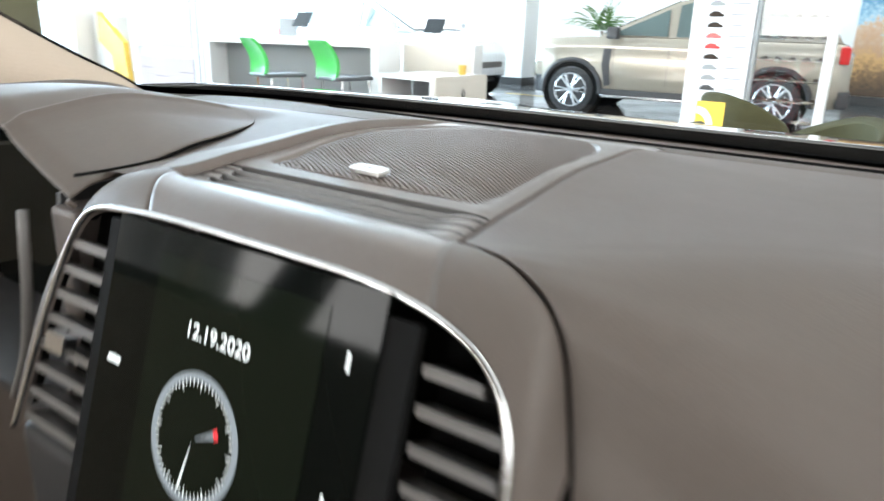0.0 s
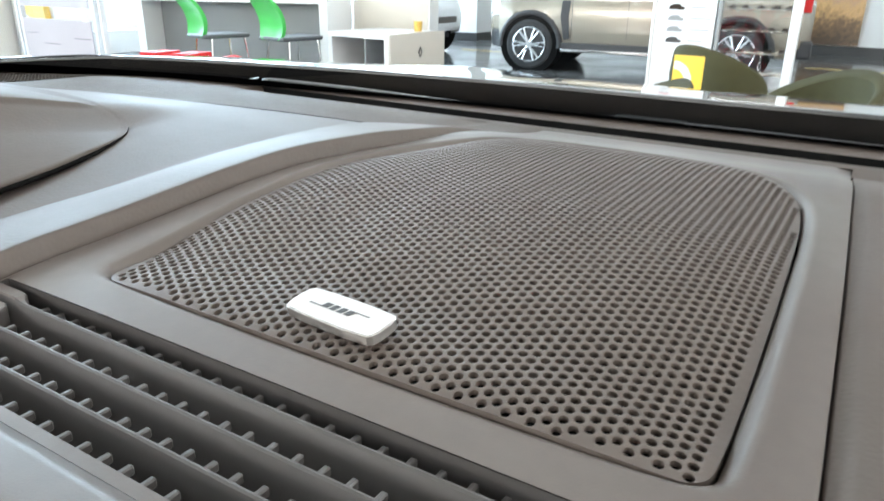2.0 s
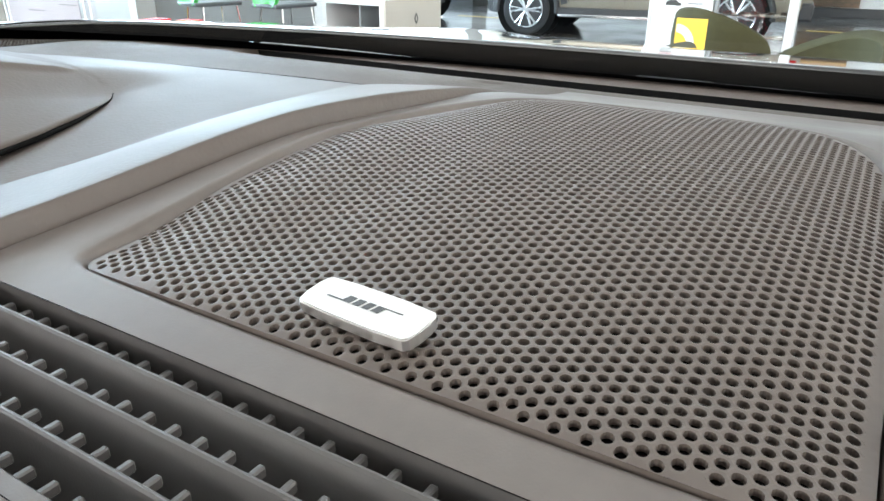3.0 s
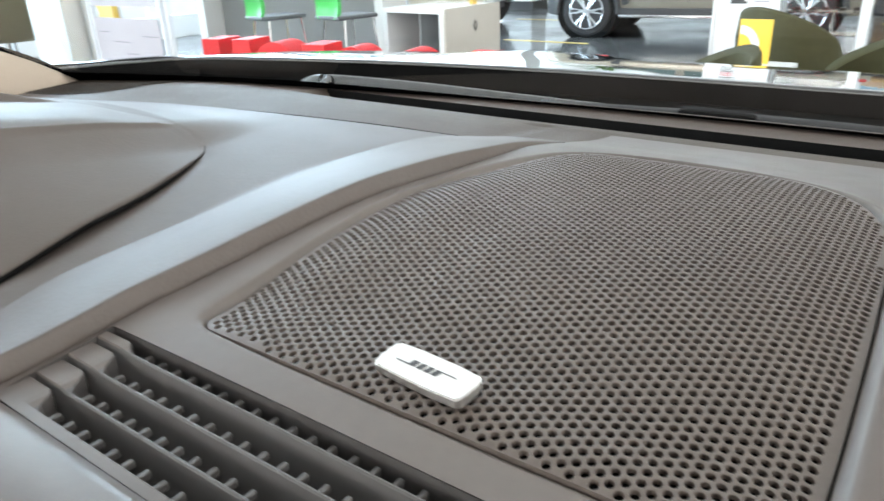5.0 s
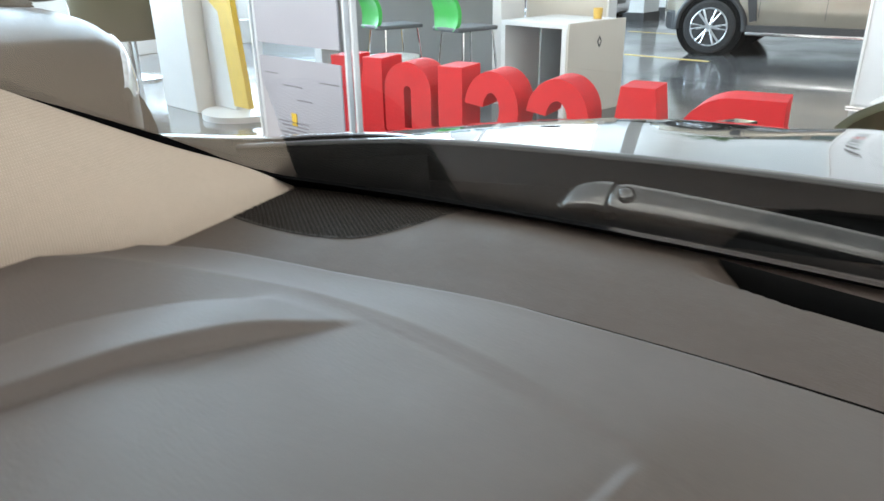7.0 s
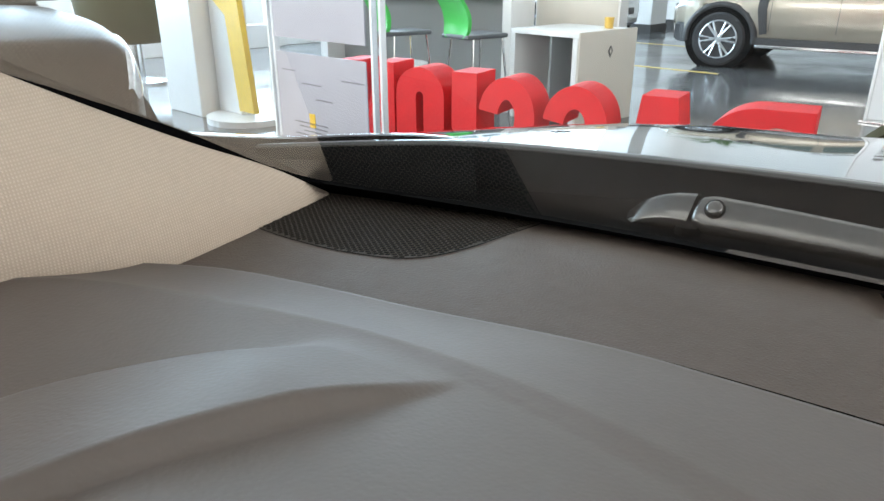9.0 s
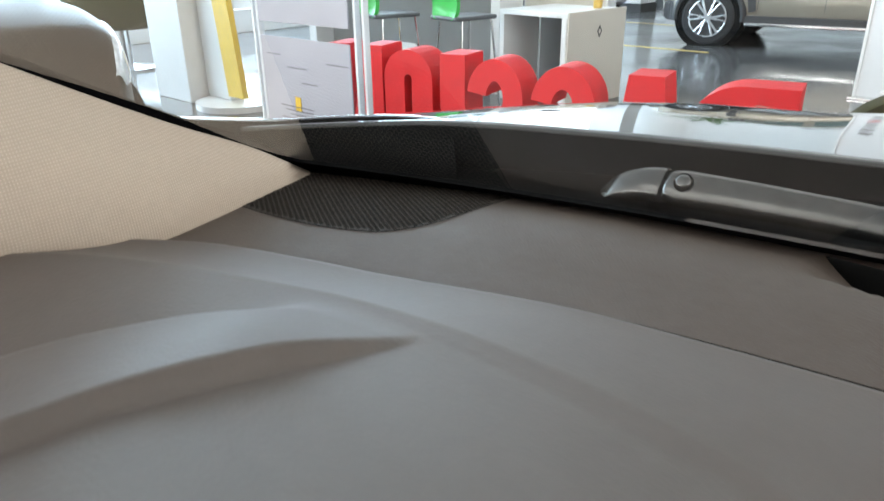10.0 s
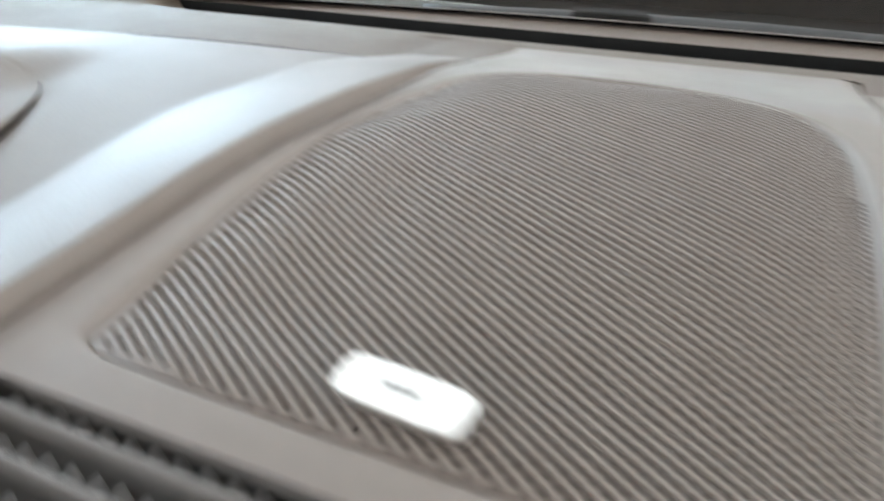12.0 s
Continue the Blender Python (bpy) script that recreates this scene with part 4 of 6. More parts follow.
v, f = perforated(TW, 0.0068, 0.001, lambda x, y: z_shelf(x, y) + 0.0001, 0.001, margin=9.0)
plain("cloth", v, f, M_BLACK, tweeter, "black cloth under the cover")

pillar = thing("pillar_trim", "beige woven fabric trim on the windscreen pillar", "pillar trim", (-0.62, 0.15, 1.09))
INNER_EDGE = [(-0.657, 0.329, 1.082), (-0.640, 0.27, 1.082), (-0.622, 0.212, 1.083), (-0.609, 0.160, 1.086), (-0.607, 0.09, 1.106), (-0.597, -0.02, 1.182), (-0.560, -0.22, 1.31), (-0.51, -0.50, 1.48)]
OUTER_EDGE = [(-0.661, 0.322, 1.0835), (-0.661, 0.27, 1.1165), (-0.658, 0.212, 1.1450), (-0.656, 0.160, 1.1730), (-0.652, 0.09, 1.213), (-0.646, -0.02, 1.274), (-0.628, -0.22, 1.38), (-0.585, -0.50, 1.53)]


def mirrored(points, on):
    return [(2 * CX - p[0], p[1], p[2]) if on else tuple(p) for p in points]


for side in (0, 1):
    if side:
        pillar = thing("pillar_trim", "beige woven fabric trim on the far windscreen pillar", "pillar trim", (2 * CX + 0.62, 0.15, 1.09))
    a, b = spline(mirrored(INNER_EDGE, side), 70), spline(mirrored(OUTER_EDGE, side), 70)
    rows = []
    for k, (p, q) in enumerate(zip(a, b)):
        away = Vector((1 if not side else -1, 0, 0))
        w = (q - p).length
        rows.append([p + Vector((0, 0, -0.02))] + [p.lerp(q, s / 16) + (away * 0.5 + Vector((0, 0, 0.3))) * w * 0.22 * math.sin(math.pi * (s / 16) ** 0.8) for s in range(17)] + [q - away * 0.012])
    part("fabric", sheet(rows), M_WEAVE, pillar, smooth=True)
    rows = [[q + away * 0.0020 + Vector((0, 0.001, -0.004)), q + away * 0.0012 + Vector((0, 0.002, 0.0)), q + Vector((0, 0.003, 0.0025)), q + Vector((0, 0.004, 0.0030)) - away * 0.006] for q in b]
    part("edge_strip", sheet(rows), M_FRIT, pillar, "black glass edge strip", smooth=True)

screen_glass = thing("windscreen", "clear raked windscreen mirroring the dashboard, black at its foot", "windscreen", (CX, 0.43, 1.085))


def glass_point(x, s, lift=0.0):
    y0 = y_glass(x)
    return (x, y0 - 0.92 * s, 1.0905 + 0.53 * 0.92 * s - 0.05 * s * s + lift)


verts, faces = [], []
nx, ns = 60, 30
for i in range(nx + 1):
    x = -0.672 + i * (1.544 / nx)
    for j in range(ns + 1):
        k = 1 - 0.10 * (j / ns)
        verts.append(glass_point(CX + (x - CX) * k, j / ns))
for i in range(nx):
    for j in range(ns):
        a = i * (ns + 1) + j
        faces.append((a, a + 1, a + ns + 2, a + ns + 1))
glass = plain("glass", verts, faces, M_CLEAR, screen_glass, "clear glass", True)
glass.visible_shadow = False
if glass.data.polygons[0].normal.z > 0:
    glass.data.flip_normals()
rows = []
for i in range(101):
    x = -0.662 + i * 1.524 / 100
    y0 = y_glass(x)
    w = 0.010 + 0.015 * smooth01(-0.10, -0.40, x)
    tall = 0.0045 * smooth01(-0.10, -0.35, x)
    rows.append([(x, y0 + 0.004, 1.074), (x, y0 + 0.001 - 1.8 * tall, 1.0893 + tall), (x, y0 - w * 0.88, 1.0895 + w * 0.45)])
part("black_foot", sheet(rows), M_FRIT, screen_glass, "black printed band", True)

# ---- outside the glass: cowl, wiper, bonnet ----


def y_bonnet(x):
    return 0.700 - 0.377 * abs(x - CX) ** 2.45


cowl = thing("cowl_panel", "black plastic cowl between windscreen and bonnet", "car panel", (CX, 0.55, 1.02))
rows = []
for i in range(81):
    x = -0.92 + i * 2.04 / 80
    a, b = y_glass(x) + 0.006, y_bonnet(x) + 0.018
    rows.append([(x, a + (b - a) * j / 12, 1.083 - 0.042 * smooth01(0, 0.35, j / 12) + 0.002 * smooth01(0.7, 1, j / 12)) for j in range(13)])
part("panel", sheet(rows), M_COWL, cowl, smooth=True)
bm = bmesh.new()
for k in range(44):
    x = -0.26 + k * 0.0062
    box(x, x + 0.0022, y_glass(x) + 0.055, y_glass(x) + 0.085, 1.044, 1.056, bm=bm)
tagged(part("intake_ribs", bm, M_TRIM, cowl), kind="stuff")

wiper = thing("wiper", "dark metal wiper arm with a round bolt cap", "wiper", (-0.475, 0.538, 1.03))
UP, OUT = Vector((0, 0.62, 0.785)), Vector((0, -0.785, 0.62))


def leaning_bar(points, widths, thick):
    """A pressed metal strip whose broad face leans towards the glass, with rolled edges."""
    cut = ((-1.0, -1.2), (-0.97, -0.2), (-0.86, 0.55), (-0.62, 0.92), (0.0, 1.0), (0.62, 0.92), (0.86, 0.55), (0.97, -0.2), (1.0, -1.2))
    bm = sheet([[p + UP * (w * a) + OUT * (thick * b) for a, b in cut] for p, w in zip(points, widths)])
    bm.verts.ensure_lookup_table()
    bm.faces.new([bm.verts[k] for k in range(len(cut))])
    return bm


n = 60
way = spline([(-0.4805, 0.538, 1.0600), (-0.42, 0.548, 1.0600), (-0.33, 0.556, 1.0595), (-0.20, 0.560, 1.0575), (-0.05, 0.560, 1.056)], n)
part("arm", leaning_bar(way, [0.0165 * (0.72 + 0.28 * math.sin(min(1.0, k / 3) * math.pi / 2)) * (1 - 0.40 * k / n) for k in range(n)], 0.0045), M_WIPER, wiper, smooth=True)
way = spline([(-0.540, 0.537, 1.036), (-0.524, 0.537, 1.050), (-0.503, 0.537, 1.0575), (-0.4835, 0.538, 1.0598)], 18)
part("pivot_cover", leaning_bar(way, [0.0125 + 0.0002 * k for k in range(18)], 0.0050), M_WIPER, wiper, "shiny curved pivot end", smooth=True)
at = Vector((-0.4665, 0.541, 1.0625)) + OUT * 0.0042
part("bolt", rod([at, at + OUT * 0.0012, at + OUT * 0.0030, at + OUT * 0.0036], [0.0066, 0.0066, 0.0056, 0.0036], 24), M_WIPER, wiper, "round domed bolt cap", smooth=True)
part("bolt_ring", rod([at - OUT * 0.001, at + OUT * 0.0005], [0.0080, 0.0078], 24), M_COWL, wiper)
part("blade", rod(spline([(-0.16, 0.545, 1.058), (0.10, 0.535, 1.066), (0.40, 0.500, 1.066), (0.60, 0.455, 1.062)], 30), 0.007, 8, flat=1.3), M_TRIM, wiper, smooth=True)
part("blade_clip", box(-0.01, 0.06, 0.530, 0.552, 1.058, 1.074, 0.004), M_COWL, wiper)
part("foot", rod([(-0.485, 0.536, 1.020), (-0.485, 0.536, 1.048)], 0.011, 12), M_COWL, wiper)

bonnet = thing("car_bonnet", "glossy black car bonnet mirroring the showroom", "car panel", (CX, 1.2, 0.90))


def z_bonnet(x, y):
    v = max(0.0, y - y_bonnet(x))
    d = abs(x - CX)
    z = 1.072 + 0.031 * min(d, 0.80) ** 2 - 0.064 * v - 0.115 * v * v - 0.10 * max(0.0, d - 0.74) ** 1.5 * (1 + v)
    z += 0.008 * math.exp(-((d - 0.50) / 0.07) ** 2) * smooth01(0.0, 0.35, v)
    return z - 0.05 * smooth01(1.45, 1.66, y) ** 2


rows, lip_rows = [], []
for i in range(81):
    x = CX - 0.945 + i * 1.89 / 80
    a = y_bonnet(x)
    b = 1.66 - 0.16 * abs(x - CX) ** 2
    lip_rows.append([(x, a + 0.022, z_bonnet(x, a) - 0.075), (x, a + 0.012, z_bonnet(x, a) - 0.036), (x, a + 0.004, z_bonnet(x, a) - 0.014), (x, a, z_bonnet(x, a) - 0.004)])
    row = [(x, a, z_bonnet(x, a) - 0.004), (x, a + 0.0006, z_bonnet(x, a) - 0.0012)]
    row += [(x, a + 0.003 + (b - a - 0.003) * j / 60, z_bonnet(x, a + 0.003 + (b - a) * j / 60)) for j in range(61)]
    row += [(x, b + 0.006, z_bonnet(x, b) - 0.02)]
    rows.append(row)
part("panel", sheet(rows), M_PAINT, bonnet, smooth=True)
part("rear_lip", sheet(lip_rows), M_COWL, bonnet, "dark rubber-lined rear edge", smooth=True)

for side in (0, 1):
    wing = thing("front_wing", "glossy black front wing beside the windscreen", "car panel", (CX + (2 * side - 1) * 0.93, 0.50, 0.90))
    ridge = spline(mirrored([(-0.985, 0.290, 1.086), (-0.929, 0.339, 1.086), (-0.879, 0.371, 1.086), (-0.834, 0.405, 1.086), (-0.795, 0.443, 1.088), (-0.750, 0.476, 1.090), (-0.715, 0.495, 1.0895), (-0.690, 0.508, 1.0880)], side), 40)
    s = -1 if side == 0 else 1
    rows = [[p + Vector((-s * 0.035, -0.030, -0.055)), p + Vector((-s * 0.006, -0.006, -0.010)), p + Vector((-s * 0.002, -0.001, -0.001))] for p in ridge]
    part("inner_wall", sheet(rows), M_BLACK, wing, smooth=True)
    rows = [[p + Vector((-s * 0.002, -0.001, -0.001)), p + Vector((0, 0.003, 0.0)), p + Vector((s * 0.020, 0.030, -0.006)),
             p + Vector((s * 0.045, 0.075, -0.030)), p + Vector((s * 0.06, 0.10, -0.09))] for p in ridge]
    part("panel", sheet(rows), M_PAINT, wing, smooth=True)

# ---- the car's shell ----
shell = thing("parked_car", "black car with a beige roof lining, parked in the showroom", "car", (CX, -0.4, 0.0))
for side in (-1, 1):
    X = lambda v: CX + side * v
    prof = [(1.66, 0.42), (1.66, 0.90), (0.62, 1.02), (0.30, 1.04), (-2.70, 1.08), (-2.80, 0.45)]
    for cy in (-1.95, 0.98):
        arch = [(cy + 0.40 * math.cos(radians(w)) * (1 if cy < 0 else 1), 0.36 + 0.40 * math.sin(radians(w))) for w in range(0, 181, 20)]
        prof += [(p[0], max(0.30, p[1])) for p in (arch[::-1] if cy < 0 else arch[::-1])]
    part("side", slab([(X(0.90), y, z) for y, z in prof], (-side, 0, 0), 0.05), M_PAINT, shell)
    for y in (0.98, -1.95):
        part("tyre", rod([(X(0.93), y, 0.35), (X(0.91), y, 0.35), (X(0.72), y, 0.35), (X(0.70), y, 0.35)], [0.31, 0.35, 0.35, 0.31], 32), M_RUBBER, shell, smooth=False)
    part("door_lining", slab([(X(0.80), 0.28, 0.42), (X(0.80), 0.28, 1.02), (X(0.78), -1.9, 1.04), (X(0.80), -1.9, 0.42)], (side, 0, 0), 0.03), M_SEAT, shell)
    part("middle_pillar", slab([(X(0.86), -0.95, 1.03), (X(0.86), -1.10, 1.03), (X(0.68), -1.06, 1.60), (X(0.68), -0.98, 1.60)], (-side, 0, 0), 0.05), M_TRIM, shell)
    part("rear_pillar", slab([(X(0.86), -2.05, 1.03), (X(0.86), -2.70, 1.03), (X(0.66), -2.45, 1.60), (X(0.66), -2.15, 1.60)], (-side, 0, 0), 0.05), M_TRIM, shell)
part("roof", sheet([[(CX + 0.70 * s, y, 1.60 + 0.06 * math.cos(s * 1.2) - 0.05 * smooth01(-0.9, -0.45, y) - 0.05 * smooth01(-2.0, -2.6, y)) for s in [k / 8 - 1 for k in range(17)]] for y in [-0.47 - 0.12 * k for k in range(19)]]), M_FABRIC, shell, "beige roof lining", True)
part("rear_panel", box(CX - 0.86, CX + 0.86, -2.80, -2.72, 0.40, 1.12, 0.01), M_SEAT, shell)
part("cabin_floor", box(CX - 0.86, CX + 0.86, -2.72, 0.36, 0.30, 0.36), M_TRIM, shell)
part("bulkhead", box(CX - 0.84, CX + 0.84, 0.32, 0.40, 0.30, 1.02), M_TRIM, shell)
part("engine_tray", box(CX - 0.84, CX + 0.84, 0.40, 1.62, 0.30, 0.86), M_TRIM, shell)
part("bumper", box(CX - 0.86, CX + 0.86, 1.60, 1.76, 0.28, 0.88, 0.04), M_PAINT, shell)
for x in (-0.28, 0.48):
    seat = part("front_seat", box(x - 0.25, x + 0.25, -1.15, -0.62, 0.36, 0.62, 0.05), M_SEAT, shell, "beige leather seat", True)
    part("backrest", box(x - 0.24, x + 0.24, -1.36, -1.16, 0.55, 1.20, 0.06), M_SEAT, seat, smooth=True)
    part("headrest", box(x - 0.13, x + 0.13, -1.34, -1.24, 1.20, 1.42, 0.04), M_SEAT, seat, smooth=True)

# ---- showroom ----
X0, X1, Y0, Y1, ZC = -11.0, 5.5, -9.0, 14.4, 4.4
tagged(put("floor", box(X0, X1, Y0, Y1, -0.15, 0.0), M_FLOOR), "dark grey polished tiled floor with clear reflections", "floor", kind="structure")


def wall(name, *b):
    return tagged(put(name, box(*b), M_WALL), "plain white painted showroom wall", "wall", kind="structure")


wall("wall_north", X0 + 3.2, X1, Y1, Y1 + 0.2, 0, ZC)
wall("wall_north_pier", X0 - 0.2, X0 + 0.2, Y1, Y1 + 0.2, 0, ZC)
wall("wall_east", X1, X1 + 0.2, Y0, Y1, 0, ZC)
wall("wall_west", X0 - 0.4, X0 - 0.2, Y0, Y1, 0, ZC)
wall("wall_south", X0, X1, Y0 - 0.2, Y0, 0, ZC)
tagged(put("wall_north_lintel", box(X0 + 0.2, X0 + 3.2, Y1, Y1 + 0.2, 4.38, ZC + 0.02), M_WALL), "white band over the front glazing", "wall", kind="structure")
tagged(put("backdrop", box(X0 + 0.1, X0 + 3.3, Y1 + 0.3, Y1 + 0.35, 0, ZC), glow("daylit_street_haze", (0.92, 0.96, 1.0), 2.2)), "bright hazy daylight outside the glazing", "backdrop", kind="structure")
tagged(put("ceiling", box(X0 - 0.4, X1 + 0.2, Y0 - 0.2, Y1 + 0.2, ZC, ZC + 0.15), M_CEIL), "plain white showroom ceiling, out of view", "ceiling", kind="structure")
tagged(put("baseboard", box(X0 + 3.2, X1, Y1 - 0.03, Y1, 0, 0.16, 0.004), M_SKIRT), "dark skirting along the wall", "skirting", kind="structure")
for k in range(8):
    y = Y0 + 1.2 + k * 2.9
    tagged(put("window_mullion", box(X0 + 0.45, X0 + 0.53, y, y + 0.08, 0, ZC, 0.005), M_WHITE), "white upright of the glazed wall", "window frame", kind="structure")
tagged(put("window_sill", box(X0 + 0.40, X0 + 0.60, Y0, Y1, 0.0, 0.35, 0.01), M_WHITE), "white low sill below the glazing", "window sill", kind="structure")
column = thing("wall_pier", "white square pier with dark skirting", "pier", (-7.4, 13.2, 0))
part("shaft", box(-7.75, -7.05, 12.9, 13.5, 0.0, ZC, 0.01), M_WALL, column)
part("skirting", box(-7.77, -7.03, 12.88, 13.52, 0.0, 0.16, 0.004), M_SKIRT, column)
for x0, x1, y in ((-5.1, -3.85, 8.60), (-6.9, -5.6, 9.05), (-0.9, 3.0, 11.9), (-6.4, -4.3, 11.2)):
    line = tagged(put("floor_line", box(x0, x1, y, y + 0.06, 0.0, 0.003), M_LINE), "yellow tape line on the floor", "floor marking")

# red letters, read from the far side
LZ = 0.795
ROW = Matrix.Translation((-0.93, 2.44, 0)) @ Matrix.Rotation(radians(12.4), 4, "Z")


def stroke(bm, pts, w, y0, y1):
    """A thick flat band along points of the letter's face, given depth."""
    p = [Vector((a, 0, b)) for a, b in pts]
    closed = (p[0] - p[-1]).length < 1e-6
    p = p[:-1] if closed else p
    n = len(p)
    lo, hi = [], []
    for k in range(n):
        a = p[k - 1] if closed or k else p[0]
        b = p[(k + 1) % n] if closed or k < n - 1 else p[-1]
        t1 = (p[k] - a).normalized() if (p[k] - a).length > 1e-6 else (b - p[k]).normalized()
        t2 = (b - p[k]).normalized() if (b - p[k]).length > 1e-6 else t1
        t = (t1 + t2).normalized()
        m = Vector((-t.z, 0, t.x)) * (w / 2 / max(0.5, t.dot(t1)))
        lo.append(p[k] - m)
        hi.append(p[k] + m)
    rows = []
    for a, b in zip(lo, hi):
        rows.append([(a.x, y0, a.z), (b.x, y0, b.z), (b.x, y1, b.z), (a.x, y1, a.z)])
    own = sheet(rows + (rows[:1] if closed else []), closed=True)
    if closed:
        bmesh.ops.remove_doubles(own, verts=own.verts, dist=1e-5)
    else:
        own.verts.ensure_lookup_table()
        own.faces.new([own.verts[k] for k in range(4)])
        own.faces.new([own.verts[len(own.verts) - 4 + k] for k in range(4)])
    return join(bm, own)


def arc(cx, cz, rx, rz, a0, a1, n=14):
    return [(cx + rx * math.cos(radians(a0 + (a1 - a0) * k / n)), cz + rz * math.sin(radians(a0 + (a1 - a0) * k / n))) for k in range(n + 1)]


def letter(kind, x0, x1):
    """Letters stand with their faces to the far side, so from here they read backwards; x0 < x1 as they stand."""
    bm = bmesh.new()
    c = (x0 + x1) / 2
    w, h, s = x1 - x0, LZ - 0.034 * c, 0.10
    f = lambda v: x1 - v * w  # from the letter's own left to right, seen from its front
    y0, y1 = 0.0, 0.16
    if kind == "I":
        stroke(bm, [(c, 0), (c, h)], w, y0, y1)
    elif kind == "O":
        r = w / 2 - s / 2
        pts = arc(c, h - w / 2, r, r, 0, 180) + arc(c, w / 2, r, r, 180, 360)
        stroke(bm, pts + pts[:1], s, y0, y1)
    elif kind == "N":
        stroke(bm, [(f(0) - s / 2, 0), (f(0) - s / 2, h)], s, y0, y1)
        stroke(bm, [(f(1) + s / 2, 0), (f(1) + s / 2, h)], s, y0, y1)
        stroke(bm, [(f(0) - s / 2, h - 0.02), (f(1) + s / 2, 0.02)], s * 0.95, y0 + 0.002, y1 - 0.002)
    elif kind == "S":
        s = 0.084
        r, q = w / 2 - s / 2, 0.112
        q2 = (h - s) / 2 - q
        # upper bowl opens to the letter's right, lower to its left
        up = arc(c, h - s / 2 - q, -r, q, 8, 270, 30)
        low = arc(c, s / 2 + q2, -r, q2, 90, -172, 30)
        stroke(bm, up + low[1:], s, y0, y1)
    elif kind == "A":
        bar, t = 0.10, 0.063
        half = [(t, h), (w / 2, 0), (w / 2 - bar, 0), (0.0, h - 0.24)]
        outline = half + [(-x, z) for x, z in half[2::-1]]
        slab([(c + x, y0, z) for x, z in outline], (0, 1, 0), y1 - y0, bm)
        stroke(bm, [(f(0.30), 0.24), (f(0.70), 0.24)], s * 0.8, y0 + 0.004, y1 - 0.004)
    elif kind == "P":
        s = 0.125
        stroke(bm, [(f(0) - s / 2, 0), (f(0) - s / 2, h - s - 0.01)], s - 0.004, y0 + 0.002, y1 - 0.002)
        r = 0.19 - s / 2
        stroke(bm, [(f(0), h - s / 2), (f(1) + 0.19, h - s / 2)] + arc(f(1) + 0.19, h - 0.19, r, r, 90, 270, 30)[1:] + [(f(0), h - 0.38 + s / 2)], s, y0, y1)
    bm.transform(ROW)
    ob = tagged(put("foam_letter", bm, M_RED), f"big red foam letter {kind} standing on the floor", "letter", "row of red letters")
    return ob


for kind, x0, x1 in (("P", -0.36, -0.005), ("A", -0.668, -0.330), ("S", -0.935, -0.678), ("S", -1.212, -0.968), ("I", -1.337, -1.222), ("O", -1.612, -1.375), ("N", -1.90, -1.622)):
    letter(kind, x0, x1)

# price stand of clear acrylic
stand = thing("price_stand", "clear acrylic stand holding two printed price sheets", "sign stand", (-1.13, 0.70, 0))
M_EDGE = mat("polished_acrylic_edge", (0.72, 0.76, 0.80), 0.12, mottled=0.05, scale=20)
for x in (-1.285, -1.272, -1.034, -1.016):
    part("edge", box(x, x + 0.005, 0.684, 0.694, 0.60, 1.76, 0.001), M_EDGE, stand, "bright polished edge")
bm = bmesh.new()
bm.faces.new([bm.verts.new(p) for p in ((-1.28, 0.690, 0.62), (-1.014, 0.690, 0.62), (-1.014, 0.690, 1.75), (-1.28, 0.690, 1.75))])
part("panel", bm, M_ACRYL, stand).visible_shadow = False
part("sheet", box(-1.265, -1.045, 0.684, 0.686, 0.82, 1.113), M_GREYPAPER, stand, "grey printed price sheet")
part("sheet", box(-1.265, -1.045, 0.684, 0.686, 1.135, 1.44), M_GREYPAPER, stand, "grey printed price sheet")
for x, z, w in [(-1.25, 1.085, 0.035), (-1.20, 1.067, 0.05), (-1.10, 1.080, 0.05), (-1.165, 1.045, 0.04)] + [(-1.225 + 0.012 * (k % 3), 1.005 - 0.0065 * k, 0.085 - 0.014 * (k % 3)) for k in range(12)] + [(-1.13 + 0.006 * (k % 2), 0.985 - 0.006 * k, 0.06 - 0.01 * (k % 3)) for k in range(10)]:
    part("print_bar", box(x, x + w, 0.6825, 0.6838, z, z + 0.0017), M_TEXT, stand)
for x, z, w, h in ((-1.185, 1.000, 0.014, 0.022), (-1.063, 0.92, 0.008, 0.085), (-1.18, 0.93, 0.012, 0.014)):
    part("print_mark", box(x, x + w, 0.6825, 0.6838, z, z + h), M_YELLOW, stand)
part("foot", box(-1.33, -0.93, 0.55, 0.85, 0.0, 0.03, 0.005), M_WHITE, stand)
part("post", box(-1.16, -1.11, 0.675, 0.695, 0.03, 0.64, 0.003), M_STEEL, stand)


def turned(bm, angle, at):
    bm.transform(Matrix.Translation(at) @ Matrix.Rotation(radians(angle), 4, "Z"))
    return bm


# low desk with an open front and a cream end panel
DA, DD, DP = 18, -5, (-3.40, 4.86, 0)
desk = thing("low_desk", "white low desk with an open front and cream end panel", "desk", DP)
